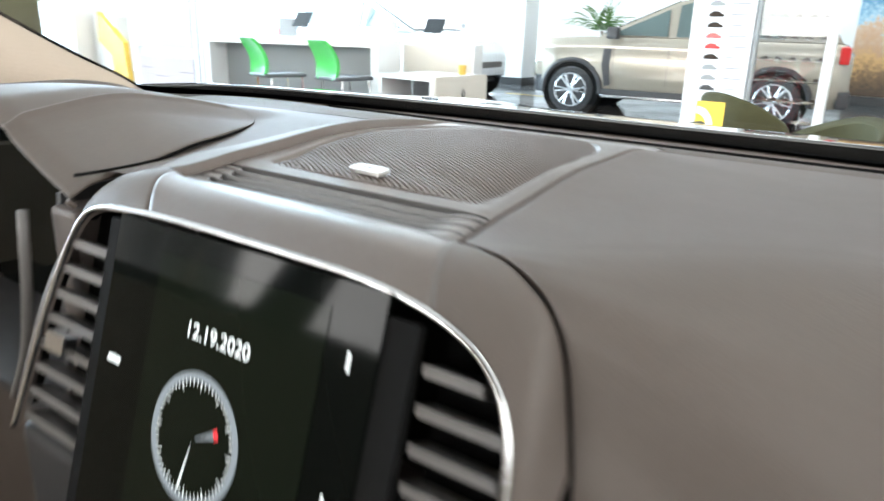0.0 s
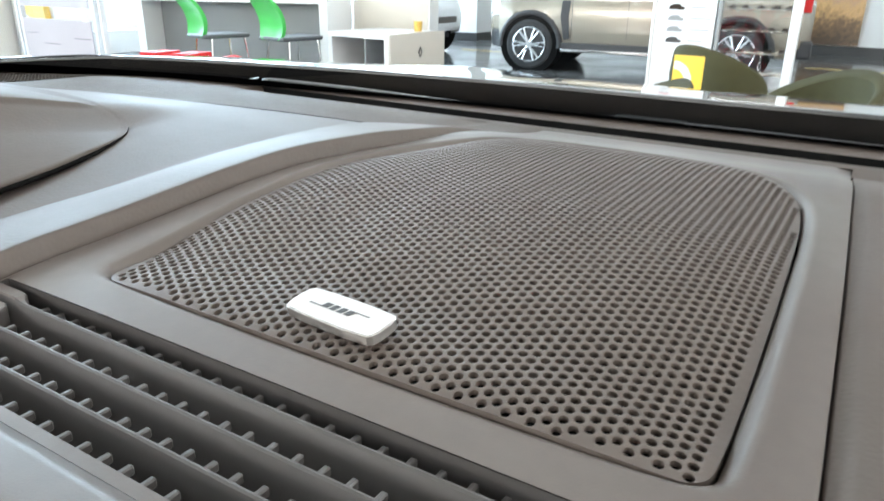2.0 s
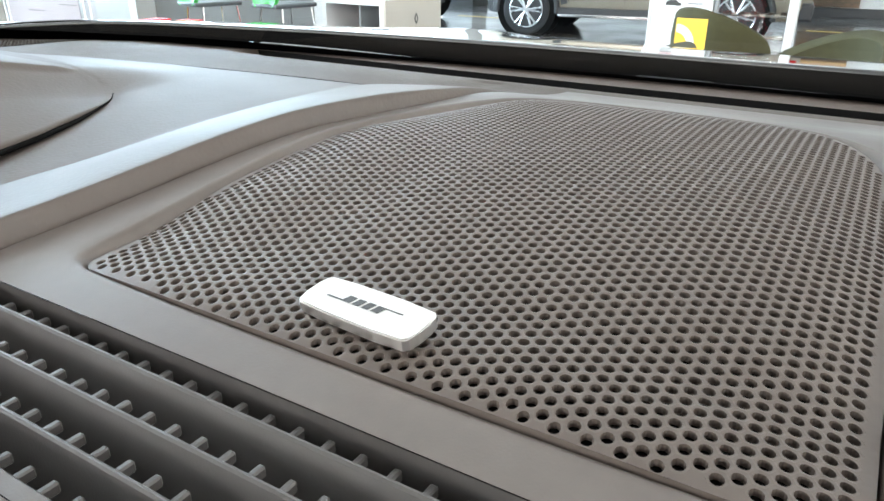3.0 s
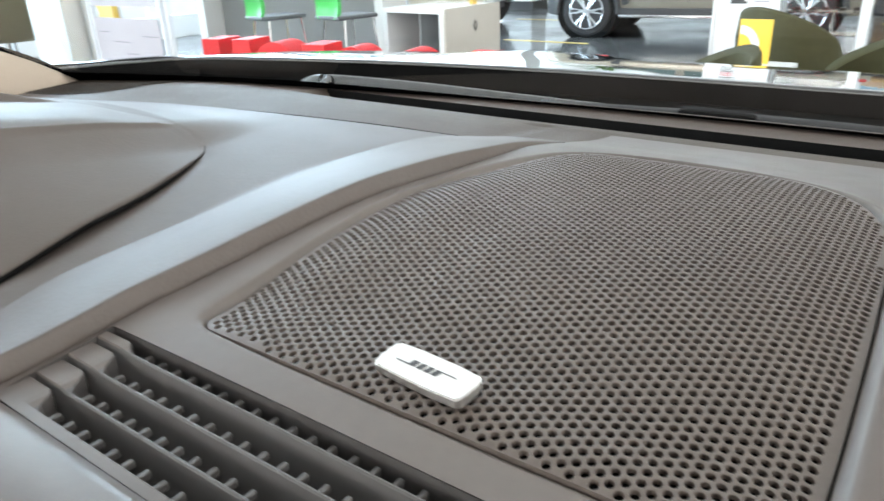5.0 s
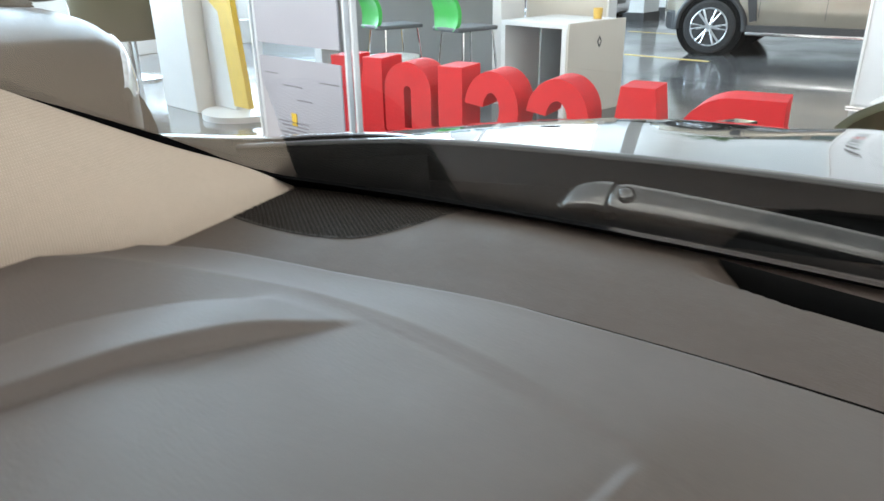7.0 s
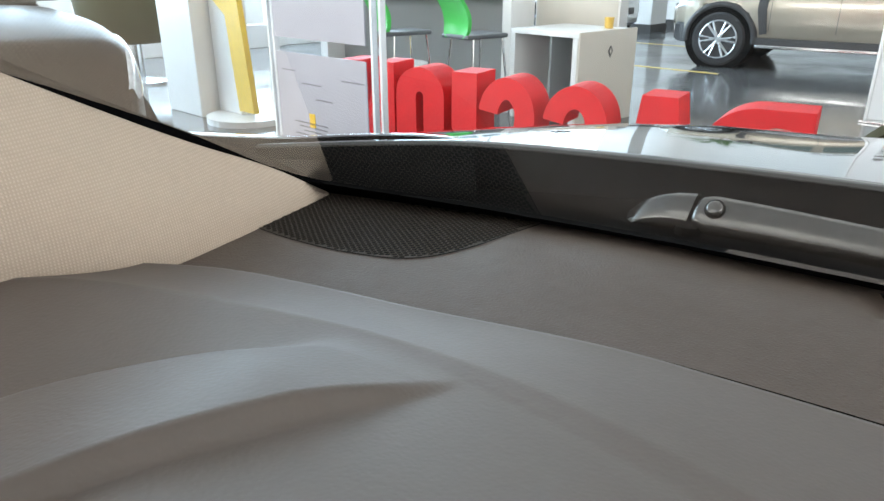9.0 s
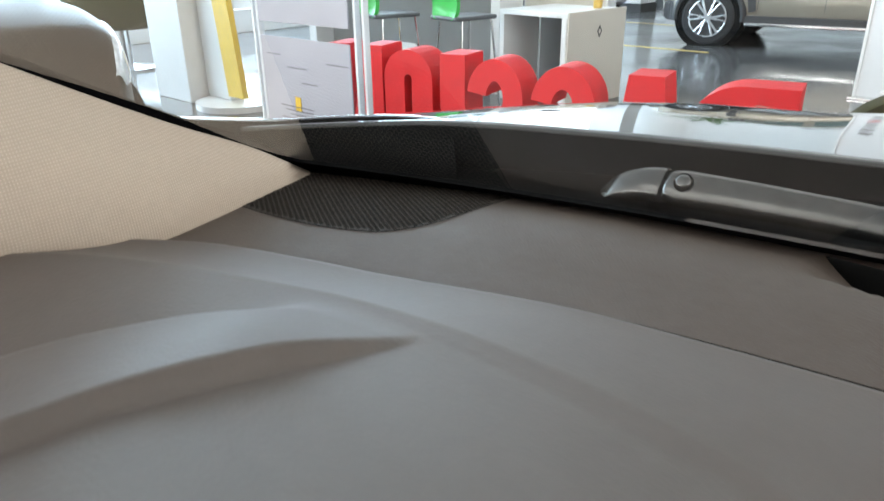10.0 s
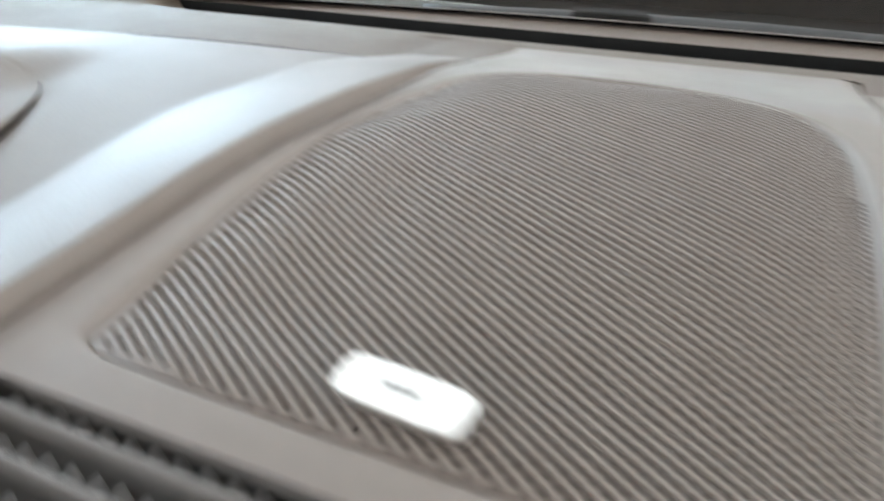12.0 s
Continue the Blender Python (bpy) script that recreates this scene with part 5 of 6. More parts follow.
for nm, b, m in (("top", (-0.72, 0.0, 0.0, 0.72, 0.70, 0.74), M_WHITE), ("upright", (-0.72, -0.67, 0.0, 0.72, 0.0, 0.70), M_WHITE), ("upright", (-0.06, -0.012, 0.0, 0.70, 0.0, 0.70), M_WHITE),
                 ("end_panel", (-0.010, 0.010, 0.002, 0.76, 0.0, 0.745), M_CREAM), ("back_panel", (-0.67, -0.06, 0.52, 0.54, 0.02, 0.70), M_GREYPANEL), ("side_lining", (-0.34, -0.32, 0.06, 0.52, 0.02, 0.70), M_GREYPANEL)):
    part(nm, turned(box(*b, 0.003), DD, DP), m, desk)
bm = slab([(0.0125, 0.40 + 0.032 * math.sin(k * math.pi / 2), 0.58 + 0.05 * math.cos(k * math.pi / 2)) for k in range(4)], (1, 0, 0), 0.002)
part("mark", turned(bm, DD, DP), M_SKIRT, desk, "small dark diamond-shaped mark")
bm = slab([(0.0148, 0.40 + 0.014 * math.sin(k * math.pi / 2), 0.58 + 0.024 * math.cos(k * math.pi / 2)) for k in range(4)], (1, 0, 0), 0.001)
part("mark_middle", turned(bm, DD, DP), M_CREAM, desk)
cup = thing("pen_cup", "small amber cup on the low desk", "cup", (-3.47, 5.40, 0.742))
part("cup", rod([(-3.47, 5.40, 0.742), (-3.47, 5.40, 0.83)], [0.035, 0.04], 14), M_BRASS, cup)

# high counter
HP = (-4.22, 5.02, 0)
bar = thing("high_counter", "white high counter with a grey recessed front", "counter", HP)
for nm, b, m in (("top", (-1.95, 0.02, 0.0, 0.62, 0.96, 1.03), M_WHITE), ("upright", (-1.95, -1.87, 0.0, 0.62, 0.0, 0.96), M_WHITE), ("upright", (-0.06, 0.02, 0.0, 0.62, 0.0, 0.96), M_WHITE), ("front_panel", (-1.87, -0.06, 0.30, 0.33, 0.02, 0.96), M_GREYPANEL),
                 ("side_box", (0.02, 0.80, 0.66, 1.00, 0.0, 1.0), M_WHITE), ("side_front", (0.03, 0.78, 0.65, 0.66, 0.40, 0.98), M_CREAM)):
    part(nm, turned(box(*b, 0.003), DA, HP), m, bar)
for (dx, dy), z0, s in (((-0.95, 0.25), 1.033, 1.0), ((0.30, 0.80), 1.003, 1.1)):
    p = Vector(HP) + Matrix.Rotation(radians(DA), 3, "Z") @ Vector((dx, dy, z0))
    tab = thing("tablet", "black tablet leaning on a small white stand", "tablet", p)
    part("screen", turned(slab([(-0.10 * s, 0, 0.10), (0.10 * s, 0, 0.10), (0.10 * s, 0.10, 0.24), (-0.10 * s, 0.10, 0.24)], (0, -0.8, 0.6), 0.01), DA - 10, p), M_TABLET, tab)
    part("stem", turned(box(-0.02, 0.02, 0.04, 0.08, 0.0, 0.14, 0.004), DA, p), M_WHITE, tab)
    part("base", turned(box(-0.07, 0.07, 0.0, 0.12, 0.0, 0.012, 0.004), DA, p), M_WHITE, tab)
for dx, w, h, m in ((-1.55, 0.16, 0.28, M_CREAM), (-1.15, 0.10, 0.18, M_GREYPANEL), (-0.72, 0.08, 0.2, M_CREAM)):
    p = Vector(HP) + Matrix.Rotation(radians(DA), 3, "Z") @ Vector((dx, 0.35, 1.033))
    tagged(put("desk_sign", turned(box(-w, w, 0, 0.03, 0.0, h, 0.003), DA, p), m), "small upright card holder on the counter", "sign")


def bar_chair(at, face):
    ch = thing("bar_chair", "green leatherette bar chair on chromed legs", "chair", (0, 0, 0), "green bar chairs")
    rows = []
    for j in range(15):
        s = j / 14
        z = 0.71 + 0.33 * s
        y = 0.20 + 0.10 * s - 0.06 * math.sin(math.pi * s)
        hw = 0.135 + 0.012 * math.sin(math.pi * s) - 0.03 * smooth01(0.85, 1.0, s) - 0.03 * smooth01(0.12, 0.0, s)
        rows.append([(hw * u, y - 0.02 * (1 - u * u), z) for u in (-1, -0.7, -0.3, 0, 0.3, 0.7, 1)])
    back = [[(x, y + 0.035, z) for x, y, z in r] for r in rows]
    bm = sheet(rows)
    sheet(back, bm)
    for e in (0, -1):
        sheet([[r[e] for r in rows], [r[e] for r in back]], bm)
    sheet([rows[-1], back[-1]], bm)
    sheet([rows[0], back[0]], bm)
    part("backrest", bm, M_GREEN, ch, "glossy green leatherette back", True)
    part("seat", box(-0.16, 0.16, -0.19, 0.23, 0.70, 0.735, 0.014), M_DARKSEAT, ch, "dark grey seat", True)
    for sx in (-1, 1):
        for sy in (-1, 1):
            part("leg", rod([(0.13 * sx, 0.15 * sy, 0.705), (0.19 * sx, 0.21 * sy, 0.0)], 0.009, 8), M_STEEL, ch)
    for y in (-0.185, 0.185):
        part("footrest", rod([(-0.17, y, 0.22), (0.17, y, 0.22)], 0.008, 8), M_STEEL, ch)
    ch.matrix_basis = Matrix.Translation(at) @ Matrix.Rotation(radians(face), 4, "Z")
    return ch


first = bar_chair((-4.70, 4.22, 0), 166)
copy_thing(first, Matrix.Translation((-4.06, 4.42, 0)) @ Matrix.Rotation(radians(172), 4, "Z"))
table = thing("round_table", "white low round table beside the counter", "table", (-4.1, 4.2, 0))
part("tabletop", rod([(-4.55, 4.05, 0.47), (-4.55, 4.05, 0.50)], 0.22, 28), M_WHITE, table)
part("pedestal", rod([(-4.55, 4.05, 0.012), (-4.55, 4.05, 0.05), (-4.55, 4.05, 0.47)], [0.15, 0.03, 0.03], 18), M_STEEL, table)

# white leaflet totem with a yellow strip
totem = thing("leaflet_totem", "white totem with a bent yellow strip on a round foot", "display stand", (-5.7, 3.2, 0))
part("cabinet", box(-6.60, -6.02, 3.05, 3.45, 0.0, 1.30, 0.01), M_WHITE, totem)
part("column", box(-5.98, -5.62, 3.20, 3.34, 0.05, 1.2, 0.02), M_WHITE, totem)
part("foot", rod([(-5.62, 3.28, 0.0), (-5.62, 3.28, 0.05)], 0.36, 28), M_WHITE, totem)
part("yellow_strip", slab([(-5.58, 3.16, 0.10), (-5.36, 3.16, 0.10), (-5.46, 3.16, 0.98), (-5.82, 3.16, 1.22), (-5.84, 3.16, 0.98), (-5.66, 3.16, 0.86)], (0, 1, 0), 0.05), M_YELLOW, totem)

# totem with a list of models, glass showcase with miniature cars
rack = thing("price_totem", "white totem printed with a list of small cars", "display stand", (-1.49, 6.85, 0))
part("board", box(-1.76, -1.22, 6.80, 6.90, 0.02, 2.30, 0.006), M_PAPER, rack)
part("side_edge", box(-1.785, -1.760, 6.785, 6.915, 0.0, 2.32, 0.004), M_WHITE, rack)
part("foot", box(-1.80, -1.18, 6.70, 7.00, 0.0, 0.02, 0.004), M_STEEL, rack)
CARCOLS = [M_GREYCAR, M_GREYCAR, M_GREYPANEL, M_GREYCAR, M_GREYCAR, M_TAIL, M_TAIL, M_GREYCAR, M_GREYPANEL, M_GREYPANEL, M_INK]
for k, m in enumerate(CARCOLS):
    z = 1.62 - 0.096 * k
    lo = [(-1.64, 6.7985, z), (-1.50, 6.7985, z), (-1.495, 6.7985, z + 0.02), (-1.525, 6.7985, z + 0.028), (-1.545, 6.7985, z + 0.048), (-1.60, 6.7985, z + 0.048), (-1.635, 6.7985, z + 0.028)]
    part("printed_car", slab(lo, (0, -1, 0), 0.002), m, rack)
    part("print_bar", box(-1.44, -1.26 - 0.05 * (k % 3 == 1), 6.7965, 6.7990, z + 0.016, z + 0.026), M_GREYPANEL, rack)
case = thing("glass_showcase", "glass showcase with shelves between pale posts", "showcase", (-0.86, 7.0, 0))
part("pane", box(-1.18, -0.60, 6.83, 6.836, 0.10, 2.28), M_ACRYL, case).visible_shadow = False
part("post", box(-1.205, -1.175, 6.80, 6.86, 0.0, 2.32, 0.004), M_GREYPANEL, case)
part("post", box(-0.60, -0.525, 6.76, 6.86, 0.0, 2.32, 0.006), M_WHITE, case)
part("plinth", box(-1.20, -0.53, 6.84, 7.16, 0.0, 0.10, 0.004), M_GREYPANEL, case)
for k in range(11):
    z = 0.22 + 0.185 * k
    part("shelf", box(-1.175, -0.60, 6.84, 7.12, z, z + 0.008), M_ACRYL, case).visible_shadow = False
mini = thing("toy_car", "tiny model car on a glass shelf", "toy car", (0, 0, 0), "model cars in the showcase")
part("body", slab([(-0.035, 0, 0.004), (0.035, 0, 0.004), (0.035, 0, 0.016), (0.018, 0, 0.020), (0.006, 0, 0.032), (-0.022, 0, 0.032), (-0.034, 0, 0.020)], (0, 1, 0), 0.03), M_GREYCAR, mini)
part("wheels", join(rod([(-0.022, -0.001, 0.006), (-0.022, 0.031, 0.006)], 0.007, 8), rod([(0.022, -0.001, 0.006), (0.022, 0.031, 0.006)], 0.007, 8)), M_INK, mini)
n = 0
for k in range(2, 11):
    for i in range(5):
        m = Matrix.Translation((-1.12 + 0.118 * i + 0.01 * random.random(), 6.92 + 0.03 * random.random(), 0.228 + 0.185 * k)) @ Matrix.Rotation(radians(random.choice((0, 180)) + random.uniform(-8, 8)), 4, "Z")
        if n == 0:
            mini.matrix_basis = m
        else:
            copy_thing(mini, m)
        n += 1

poster = thing("wall_poster", "tall desert poster with pale writing on a white wall", "poster", (-0.82, Y1 - 0.05, 0.03))
part("print", box(-1.26, -0.38, Y1 - 0.05, Y1 - 0.034, 0.17, 2.30), M_POSTER, poster)
bm = bmesh.new()
for x, z, w, h in ((-1.02, 1.95, 0.44, 0.09), (-0.95, 1.84, 0.36, 0.03), (-0.80, 2.12, 0.12, 0.06), (-0.62, 2.13, 0.12, 0.02)):
    box(x, x + w, Y1 - 0.054, Y1 - 0.051, z, z + h, bm=bm)
part("writing_bars", bm, M_PAPER, poster)


def tub_chair(name, at, face, label, wide=1.0, tall=1.0):
    """A low lounge shell: tall behind, sinking to two pointed arms."""
    ch = thing(name, label, "armchair", (0, 0, 0), "olive lounge chairs")
    rows_o, rows_i = [], []
    for k in range(41):
        w = radians(-150 + 300 * k / 40)
        g = math.cos(w / 2 * 1.15)
        top = 0.42 + 0.42 * max(0.0, g) ** 1.15
        r = 0.36 + 0.03 * math.sin(abs(w) * 1.3)
        prof = [(0.30, 0.80), (0.40, 0.93), (0.52, 1.0), (0.80, 1.04), (1.0, 1.0)]
        rows_o.append([(r * q * math.sin(w) * 1.05, r * q * math.cos(w) + 0.10 * max(0, -math.cos(w)), 0.30 + (top - 0.30) * (s - 0.3) / 0.7) for s, q in prof])
        rows_i.append([((r * q - 0.05) * math.sin(w) * 1.05, (r * q - 0.05) * math.cos(w) + 0.10 * max(0, -math.cos(w)), 0.32 + (top - 0.34) * (s - 0.3) / 0.7) for s, q in prof])
    bm = sheet(rows_o)
    sheet(rows_i, bm)
    sheet([[r[-1] for r in rows_o], [(a[0] * 0.97, a[1] * 0.97, a[2] + 0.015) for a in [r[-1] for r in rows_o]], [r[-1] for r in rows_i]], bm)
    sheet([[r[k] for r in (rows_o[0], rows_i[0])] for k in range(5)], bm)
    sheet([[r[k] for r in (rows_o[-1], rows_i[-1])] for k in range(5)], bm)
    part("shell", bm, M_OLIVE, ch, smooth=True)
    part("seat", rod([(0, 0, 0.28), (0, 0, 0.30), (0, 0, 0.40), (0, 0, 0.42)], [0.26, 0.30, 0.30, 0.27], 28), M_OLIVE, ch, smooth=True)
    part("pedestal", rod([(0, 0, 0), (0, 0, 0.02), (0, 0, 0.04), (0, 0, 0.29)], [0.24, 0.24, 0.04, 0.04], 24), M_STEEL, ch)
    ch.matrix_basis = Matrix.Translation(at) @ Matrix.Rotation(radians(face), 4, "Z") @ Matrix.Diagonal((wide, wide, tall, 1))
    return ch


tub_chair("tub_chair", (-0.72, 4.85, 0), 146, "olive felt tub chair behind a yellow card", 0.82, 0.96)
tub_chair("tub_chair", (-0.79, 2.98, 0), -64, "olive felt tub chair turned to the white table", 0.82, 0.93)
tub_chair("tub_chair", (-0.13, 3.42, 0), -58, "low olive felt tub chair on a steel foot", 0.88, 0.98)
tub_chair("tub_chair", (-8.30, 3.58, 0), -113, "large olive felt tub chair by the glazed wall", 1.35, 1.60)
side_table = thing("side_table", "small white table between the olive chairs", "table", (-0.72, 3.86, 0))
part("tabletop", box(-0.98, -0.52, 3.72, 4.00, 0.56, 0.60, 0.006), M_WHITE, side_table)
for x in (-0.94, -0.56):
    part("leg", box(x - 0.015, x + 0.015, 3.80, 3.92, 0.0, 0.56, 0.003), M_WHITE, side_table)
card = thing("table_card", "yellow folded card with a pale curve on a white table", "sign", (-0.72, 3.90, 0.60))
part("card", box(-0.805, -0.645, 3.895, 3.903, 0.60, 0.82, 0.002), M_YELLOW, card)
part("curve", sheet([[(-0.80 + 0.10 * math.cos(w) * q, 3.893, 0.68 + 0.11 * math.sin(w) * q) for q in (0.62, 1.0)] for w in [k * math.pi / 20 for k in range(11)]]), M_PAPER, card)

plant = thing("palm_plant", "green palm plant in a clay pot", "plant", (-5.05, 12.2, 0))
part("pot", rod([(-5.05, 12.2, 0), (-5.05, 12.2, 0.4)], [0.17, 0.24], 20), M_POT, plant)
part("trunk", rod([(-5.05, 12.2, 0.38), (-5.03, 12.2, 0.8), (-5.05, 12.2, 1.15)], [0.05, 0.04, 0.03], 8), M_POT, plant)
bm = bmesh.new()
for k in range(26):
    w, tilt = random.uniform(0, 2 * math.pi), random.uniform(0.25, 1.1)
    L = random.uniform(0.6, 0.95)
    spine = []
    for j in range(9):
        s = j / 8
        r = L * s * math.sin(tilt) * 1.1
        spine.append(Vector((-5.05 + r * math.cos(w), 12.2 + r * math.sin(w), 1.12 + L * s * math.cos(tilt) - 0.35 * s * s * L)))
    side = Vector((-math.sin(w), math.cos(w), 0))
    for j in range(1, 9):
        for sg in (-1, 1):
            a = spine[j]
            tip = a + side * sg * 0.16 * (1.15 - j / 9) + (spine[j] - spine[j - 1]).normalized() * 0.12 - Vector((0, 0, 0.05))
            mid = a.lerp(tip, 0.5) + (spine[j] - spine[j - 1]).normalized() * 0.018
            mid2 = a.lerp(tip, 0.5) - (spine[j] - spine[j - 1]).normalized() * 0.018
            bm.faces.new([bm.verts.new(p) for p in (a, mid, tip, mid2)])
tagged(part("fronds", bm, M_LEAF, plant), kind="stuff")

# ---- other cars in the showroom ----


def wheel_parts(ch, x, y, out):
    hub = Vector((x, y, 0.345))
    o = Vector((0, out, 0))
    tyre = part("tyre", rod([hub - o * 0.21, hub - o * 0.20, hub - o * 0.02, hub], [0.29, 0.345, 0.345, 0.30], 40), M_RUBBER, ch)
    part("rim", rod([hub - o * 0.05, hub + o * 0.002, hub + o * 0.004], [0.235, 0.235, 0.225], 36), M_TRIM, tyre)
    bm = rod([hub, hub + o * 0.012], 0.05, 16)
    for k in range(6):
        w = k * math.pi / 3
        for d in (-0.16, 0.16):
            tip = hub + o * 0.008 + 0.222 * Vector((math.cos(w + d), 0, math.sin(w + d)))
            rod([hub + o * 0.008 + 0.03 * Vector((math.cos(w), 0, math.sin(w))), tip], 0.015, 6, bm)
    ringpts = [hub + o * 0.006 + 0.228 * Vector((math.cos(k * math.pi / 18), 0, math.sin(k * math.pi / 18))) for k in range(37)]
    rod(ringpts, 0.010, 6, bm)
    part("spokes", bm, M_RIM, tyre)


def side_skin(ax, sg):
    """The curved flank: tucked in at the sill, full at the middle, with a shoulder line; open at the wheels."""
    prof = ((0.43, 0.893), (0.50, 0.912), (0.58, 0.921), (0.68, 0.924), (0.78, 0.921), (0.86, 0.916), (0.92, 0.921), (0.955, 0.924), (0.985, 0.916), (1.03, 0.897), (1.085, 0.862))
    bm = bmesh.new()
    grid = []
    for i in range(121):
        x = 0.12 + i * 3.86 / 120
        inward = 0.30 * max(0.0, (x - 3.72) / 0.6) ** 2 + 0.25 * max(0.0, (0.45 - x) / 0.6) ** 2
        grid.append([bm.verts.new((x, sg * (y - inward), z - 0.03 * smooth01(3.2, 3.98, x) * (z - 0.43) / 0.6)) for z, y in prof])
    for a, b in zip(grid, grid[1:]):
        for k in range(len(prof) - 1):
            mid = (a[k].co + b[k + 1].co) / 2
            if all(math.hypot(mid.x - cx, mid.z - 0.345) > 0.45 for cx in ax):
                bm.faces.new((a[k], a[k + 1], b[k + 1], b[k]))
    bmesh.ops.delete(bm, geom=[v for v in bm.verts if not v.link_faces], context="VERTS")
    return bm


def soft_section(x):
    """Half the outline across a rounded body at x, from the sill up over the shoulder to the middle."""
    n, t = max(0.0, (x - 3.30) / 0.93), max(0.0, (0.75 - x) / 0.75)
    w = 0.91 * (1 - 0.42 * n ** 3.2 - 0.22 * t ** 3)
    top = 1.07 - 0.20 * n ** 1.8 - 0.16 * max(0.0, n - 0.78) / 0.22 - 0.10 * t ** 3
    low = 0.30 + 0.10 * n ** 4
    return [(w * 0.93, low), (w * 0.985, low + 0.10), (w, 0.56), (w * 1.0, 0.70), (w * 0.985, 0.60 + 0.55 * (top - 0.60)), (w * 0.955, 0.60 + 0.80 * (top - 0.60)), (w * 0.90, top - 0.045),
            (w * 0.80, top - 0.015), (w * 0.55, top), (w * 0.25, top + 0.008), (0.0, top + 0.010)]


def soft_body():
    rows = []
    for i in range(61):
        x = 0.01 + 4.22 * i / 60
        half = soft_section(x)
        rows.append([(x, -y, z) for y, z in half] + [(x, y, z) for y, z in half[-2::-1]])
    bm = sheet(rows)
    bm.verts.ensure_lookup_table()
    n = len(rows[0])
    bm.faces.new([bm.verts[k] for k in range(n)])
    bm.faces.new([bm.verts[60 * n + k] for k in range(n)])
    return bm


def soft_lamp(sg):
    """A headlamp that wraps round the corner of the rounded body."""
    rows = []
    for i in range(13):
        x = 3.78 + 0.38 * i / 12
        half = soft_section(x)
        k0, k1 = (3.2, 5.6) if i else (4.2, 4.8)
        row = []
        for j in range(7):
            v = k0 + (k1 - k0) * j / 6
            a, b = half[int(v)], half[int(v) + 1]
            y, z = (p + (q - p) * (v - int(v)) for p, q in zip(a, b))
            row.append((x + 0.004, sg * (y + 0.010), z))
        rows.append([(row[0][0] - 0.02, row[0][1] - sg * 0.03, row[0][2])] + row + [(row[-1][0] - 0.02, row[-1][1] - sg * 0.03, row[-1][2] - 0.01)])
    return sheet(rows)


def car(name, label, paint, m, rails=False, clad=True):
    """A small sport utility; x runs from its tail (0) to its nose (4.34)."""
    ch = thing(name, label, "car", (0, 0, 0))
    ax = (0.84, 3.51)
    part("body", soft_body(), paint, ch, smooth=True)
    out = 0.926 if clad else 0.916
    for sg in (-1, 1):
        if clad:
            part("side_skin", side_skin(ax, sg), paint, ch, smooth=True)
        for cx in ax:
            part("wheel_well", rod([(cx, sg * 0.60, 0.36), (cx, sg * out, 0.36)], 0.42 if clad else 0.39, 36), M_BLACK, ch)
    cab = [(0.14, 1.06, 0.86), (0.42, 1.56, 0.68), (0.75, 1.63, 0.66), (1.6, 1.66, 0.66), (2.08, 1.60, 0.66), (3.28, 1.05, 0.84)]
    bm = bmesh.new()
    left = [bm.verts.new((x, -hw, z)) for x, z, hw in cab]
    right = [bm.verts.new((x, hw, z)) for x, z, hw in cab]
    bm.faces.new(left)
    bm.faces.new(right[::-1])
    for i in range(6):
        j = (i + 1) % 6
        bm.faces.new((left[i], left[j], right[j], right[i]))
    bmesh.ops.bevel(bm, geom=bm.edges[:], offset=0.04, segments=3, affect="EDGES")
    part("cabin", bm, paint, ch, smooth=False)
    wide = lambda z: 0.862 - 0.345 * (z - 1.06) + 0.006
    for sg in (-1, 1):
        for poly in ([(3.02, 1.11), (2.26, 1.46), (2.24, 1.11)], [(2.13, 1.11), (2.13, 1.51), (1.96, 1.56), (1.30, 1.57), (1.28, 1.11)], [(1.18, 1.12), (1.19, 1.55), (0.92, 1.50), (0.78, 1.36), (0.80, 1.14)]):
            pts = [(x, sg * wide(z), z) for x, z in poly]
            part("side_window", slab(pts, (0, sg, 0.3), 0.006), M_CARGLASS, ch)
        part("mirror", box(2.86, 3.02, sg * 0.92 if sg > 0 else sg * 0.92 - 0.16, sg * 0.92 + 0.16 if sg > 0 else sg * 0.92, 1.06, 1.22, 0.03), paint if not rails else M_TRIM, ch)
        for x in (1.30, 2.28):
            part("door_handle", box(x, x + 0.18, sg * 0.925 - 0.012, sg * 0.925 + 0.012, 0.90, 0.935, 0.008), paint, ch)
        for x in (1.10, 2.19, 2.93):
            part("door_joint", box(x, x + 0.006, sg * (0.9225 if clad else 0.9115) - 0.0015, sg * (0.9225 if clad else 0.9115) + 0.0015, 0.46, 0.96), M_TRIM, ch)
        if clad:
            part("sill", box(1.26, 3.09, sg * 0.90 - 0.03, sg * 0.90 + 0.03, 0.30, 0.385, 0.01), M_TRIM, ch)
            part("step_bar", box(1.30, 3.05, sg * 0.96 - 0.04, sg * 0.96 + 0.04, 0.27, 0.31, 0.01), M_STEEL, ch)
            for cx in ax:
                rows = [[(cx + r * math.cos(radians(w)), sg * yy, 0.345 + r * math.sin(radians(w))) for r, yy in ((0.38, 0.91), (0.40, 0.940), (0.445, 0.936), (0.46, 0.91))] for w in range(-5, 186, 10)]
                part("arch_trim", sheet(rows), M_TRIM, ch, smooth=True)
        part("headlamp", soft_lamp(sg), M_LAMP, ch, smooth=True)
        part("tail_lamp", box(0.055, 0.17, sg * 0.80 - 0.09, sg * 0.80 + 0.09, 0.85, 1.06, 0.02), M_TAIL, ch)
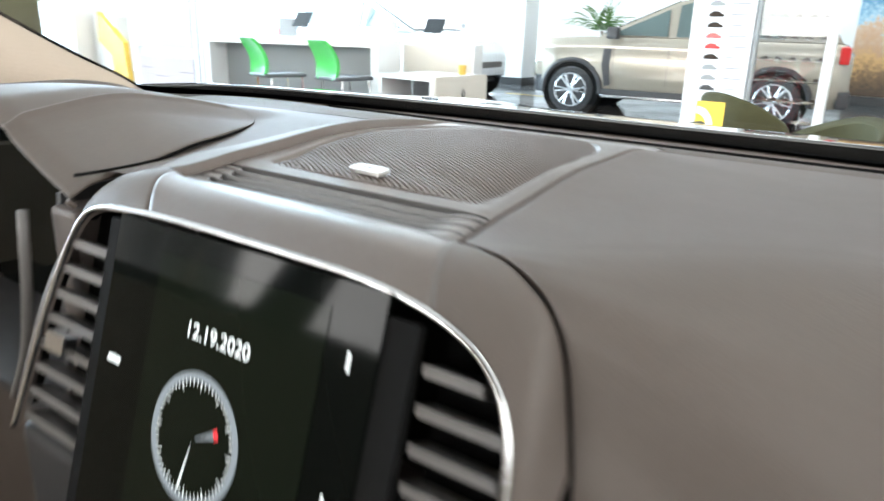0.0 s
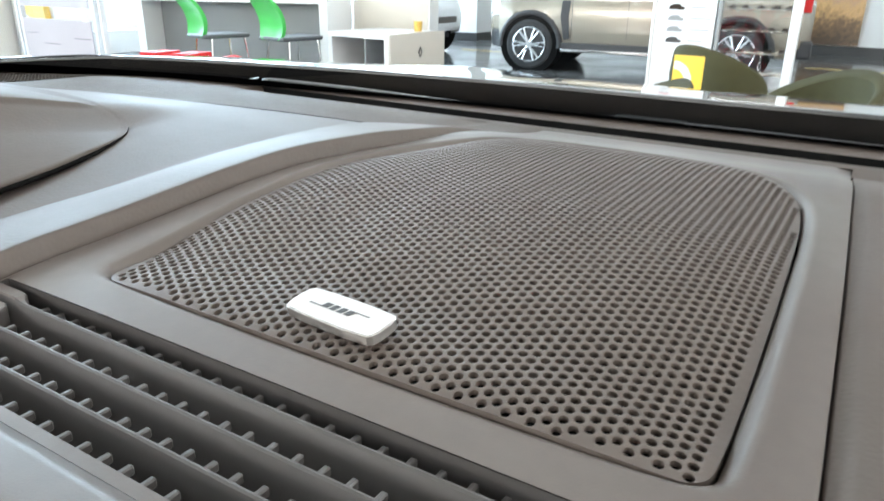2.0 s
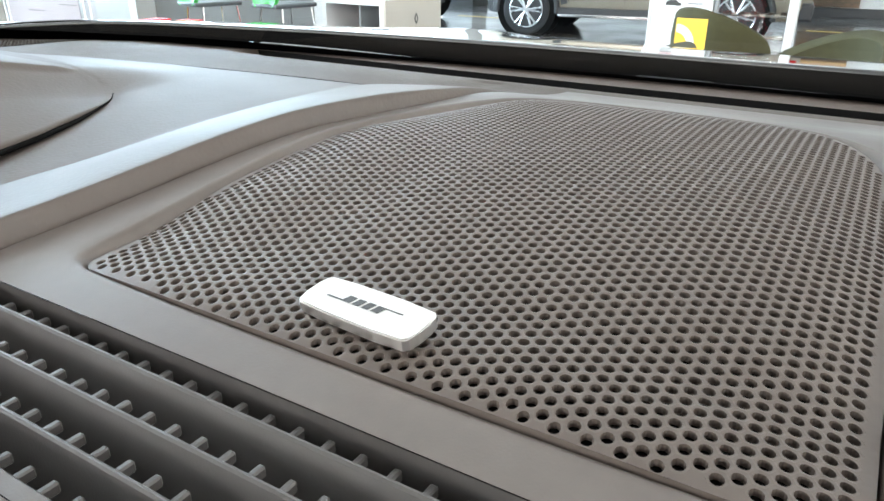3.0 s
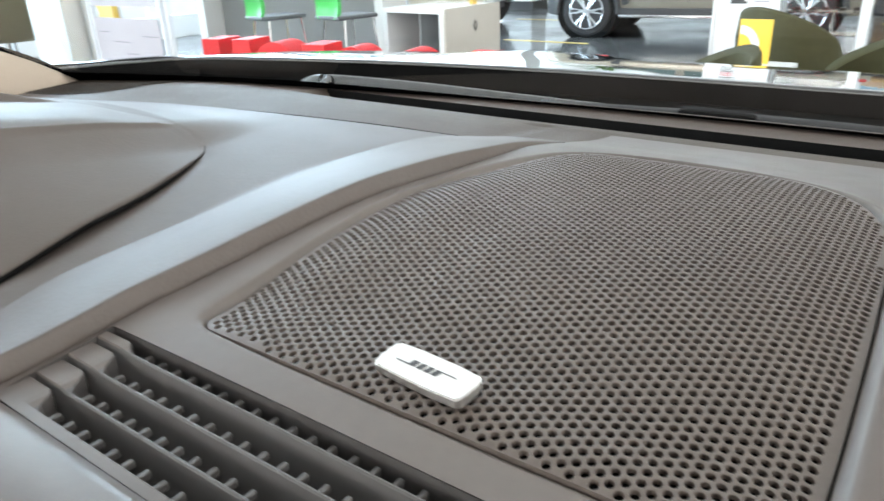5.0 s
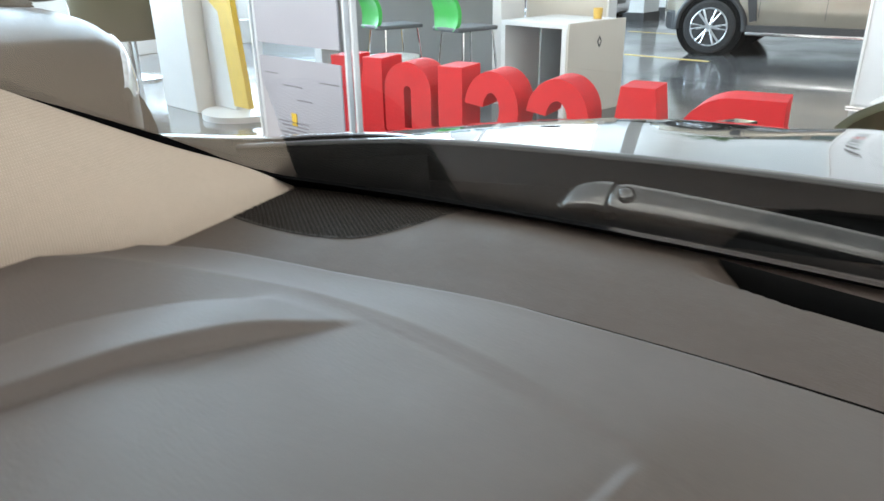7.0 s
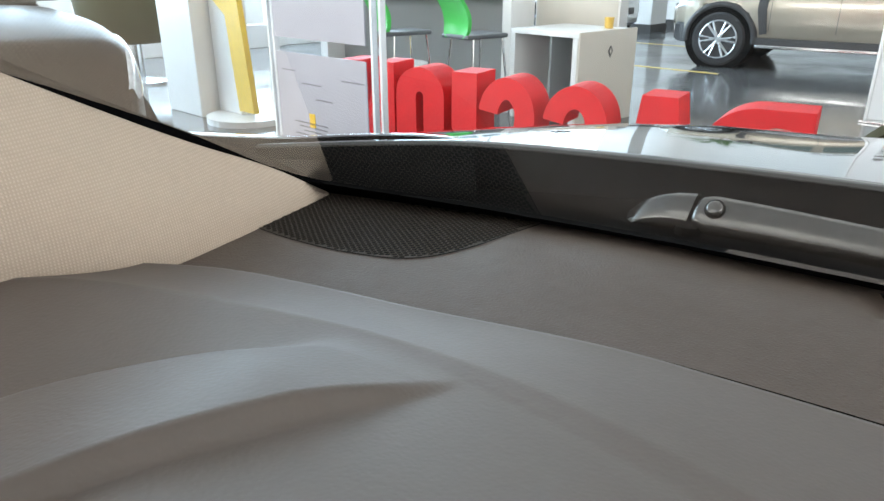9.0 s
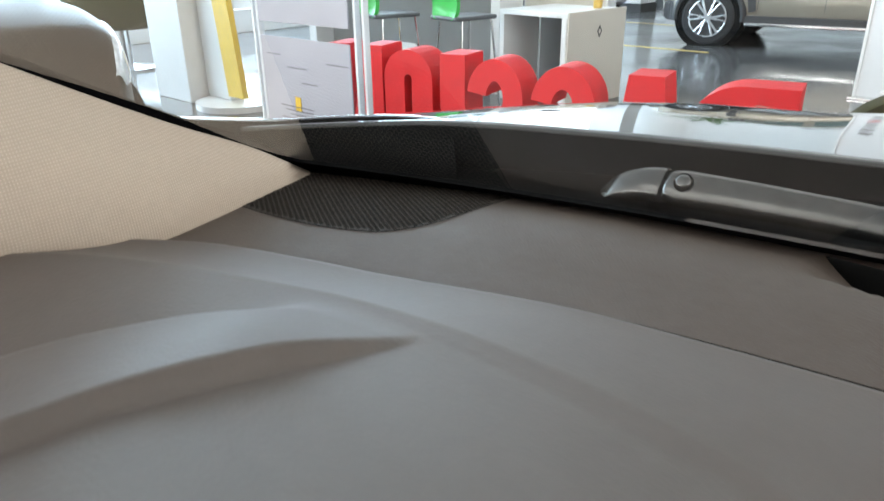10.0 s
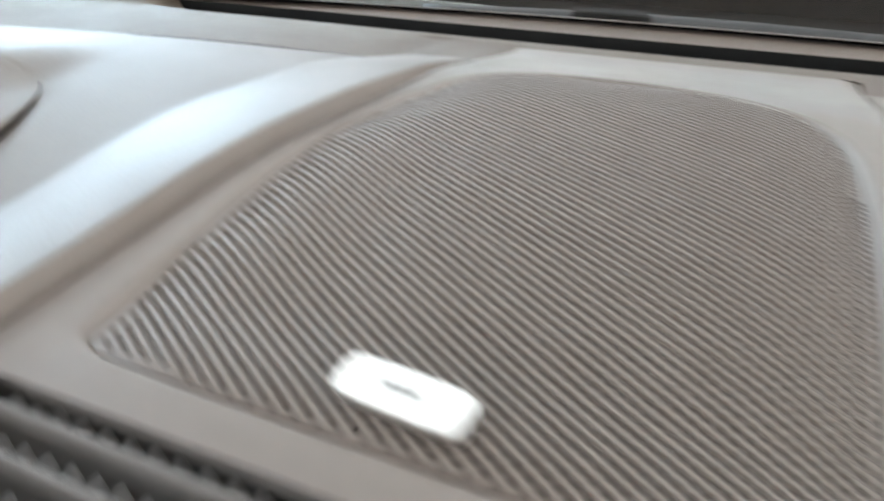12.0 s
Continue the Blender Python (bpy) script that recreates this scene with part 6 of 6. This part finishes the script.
        if rails:
            part("roof_rail", rod(spline([(0.6, sg * 0.62, 1.61), (0.75, sg * 0.62, 1.69), (1.7, sg * 0.62, 1.71), (2.1, sg * 0.62, 1.68), (2.25, sg * 0.62, 1.61)], 20), 0.018, 8), M_TRIM, ch)
            part("fender_trim", slab([(3.03, sg * 0.928, 0.42), (2.95, sg * 0.928, 0.44), (2.98, sg * 0.934, 0.72), (2.96, sg * 0.934, 0.93), (3.07, sg * 0.934, 0.93), (3.09, sg * 0.934, 0.72)], (0, -sg, 0), 0.03), M_TRIM, ch, "dark upright trim behind the front wheel")
        for cx in ax:
            wheel_parts(ch, cx, sg * (out + 0.012), sg)
    part("windscreen", slab([(3.20, -0.74, 1.105), (3.20, 0.74, 1.105), (2.17, 0.60, 1.575), (2.17, -0.60, 1.575)], (0.41, 0, 0.91), 0.006), M_CARGLASS, ch)
    part("rear_window", slab([(0.20, -0.66, 1.16), (0.20, 0.66, 1.16), (0.40, 0.58, 1.52), (0.40, -0.58, 1.52)], (-0.9, 0, 0.4), 0.006), M_CARGLASS, ch)
    if clad:
        part("grille", box(4.16, 4.245, -0.46, 0.46, 0.60, 0.74, 0.01), M_TRIM, ch)
    else:
        part("grille", box(4.18, 4.240, -0.38, 0.38, 0.52, 0.62, 0.01), M_LOUVRE, ch)
    if clad:
        bumper = slab([(3.90, -0.85, 0.28), (4.05, -0.78, 0.28), (4.17, -0.64, 0.28), (4.23, -0.40, 0.28), (4.25, 0.0, 0.28), (4.23, 0.40, 0.28), (4.17, 0.64, 0.28), (4.05, 0.78, 0.28), (3.90, 0.85, 0.28)], (0, 0, 1), 0.24)
        bmesh.ops.bevel(bumper, geom=bumper.edges[:], offset=0.025, segments=2, affect="EDGES")
        part("front_bumper", bumper, M_TRIM, ch)
    part("rear_bumper", box(-0.02, 0.14, -0.82, 0.82, 0.30, 0.52, 0.04), M_TRIM, ch)
    part("underside", box(0.5, 3.9, -0.70, 0.70, 0.26, 0.34), M_TRIM, ch)
    ch.matrix_basis = m
    return ch


TURN = Matrix.Rotation(math.pi + radians(8), 4, "Z")
car("sand_suv", "sand-coloured sport utility car with black cladding and alloy wheels", M_SAND, Matrix.Translation(Vector((-4.150, 9.22, 0)) - TURN @ Vector((3.51, 0.90, 0))) @ TURN, rails=True)
car("white_suv", "white sport utility car parked behind the counters", M_WHITECAR, Matrix.Translation((-10.2, 9.9, 0)), clad=False)
car("brown_suv", "dark brown car with bright headlamps, parked alongside", M_GREYCAR, Matrix.Translation((-7.27, -0.12, 0)) @ Matrix.Rotation(radians(12), 4, "Z"), clad=False)
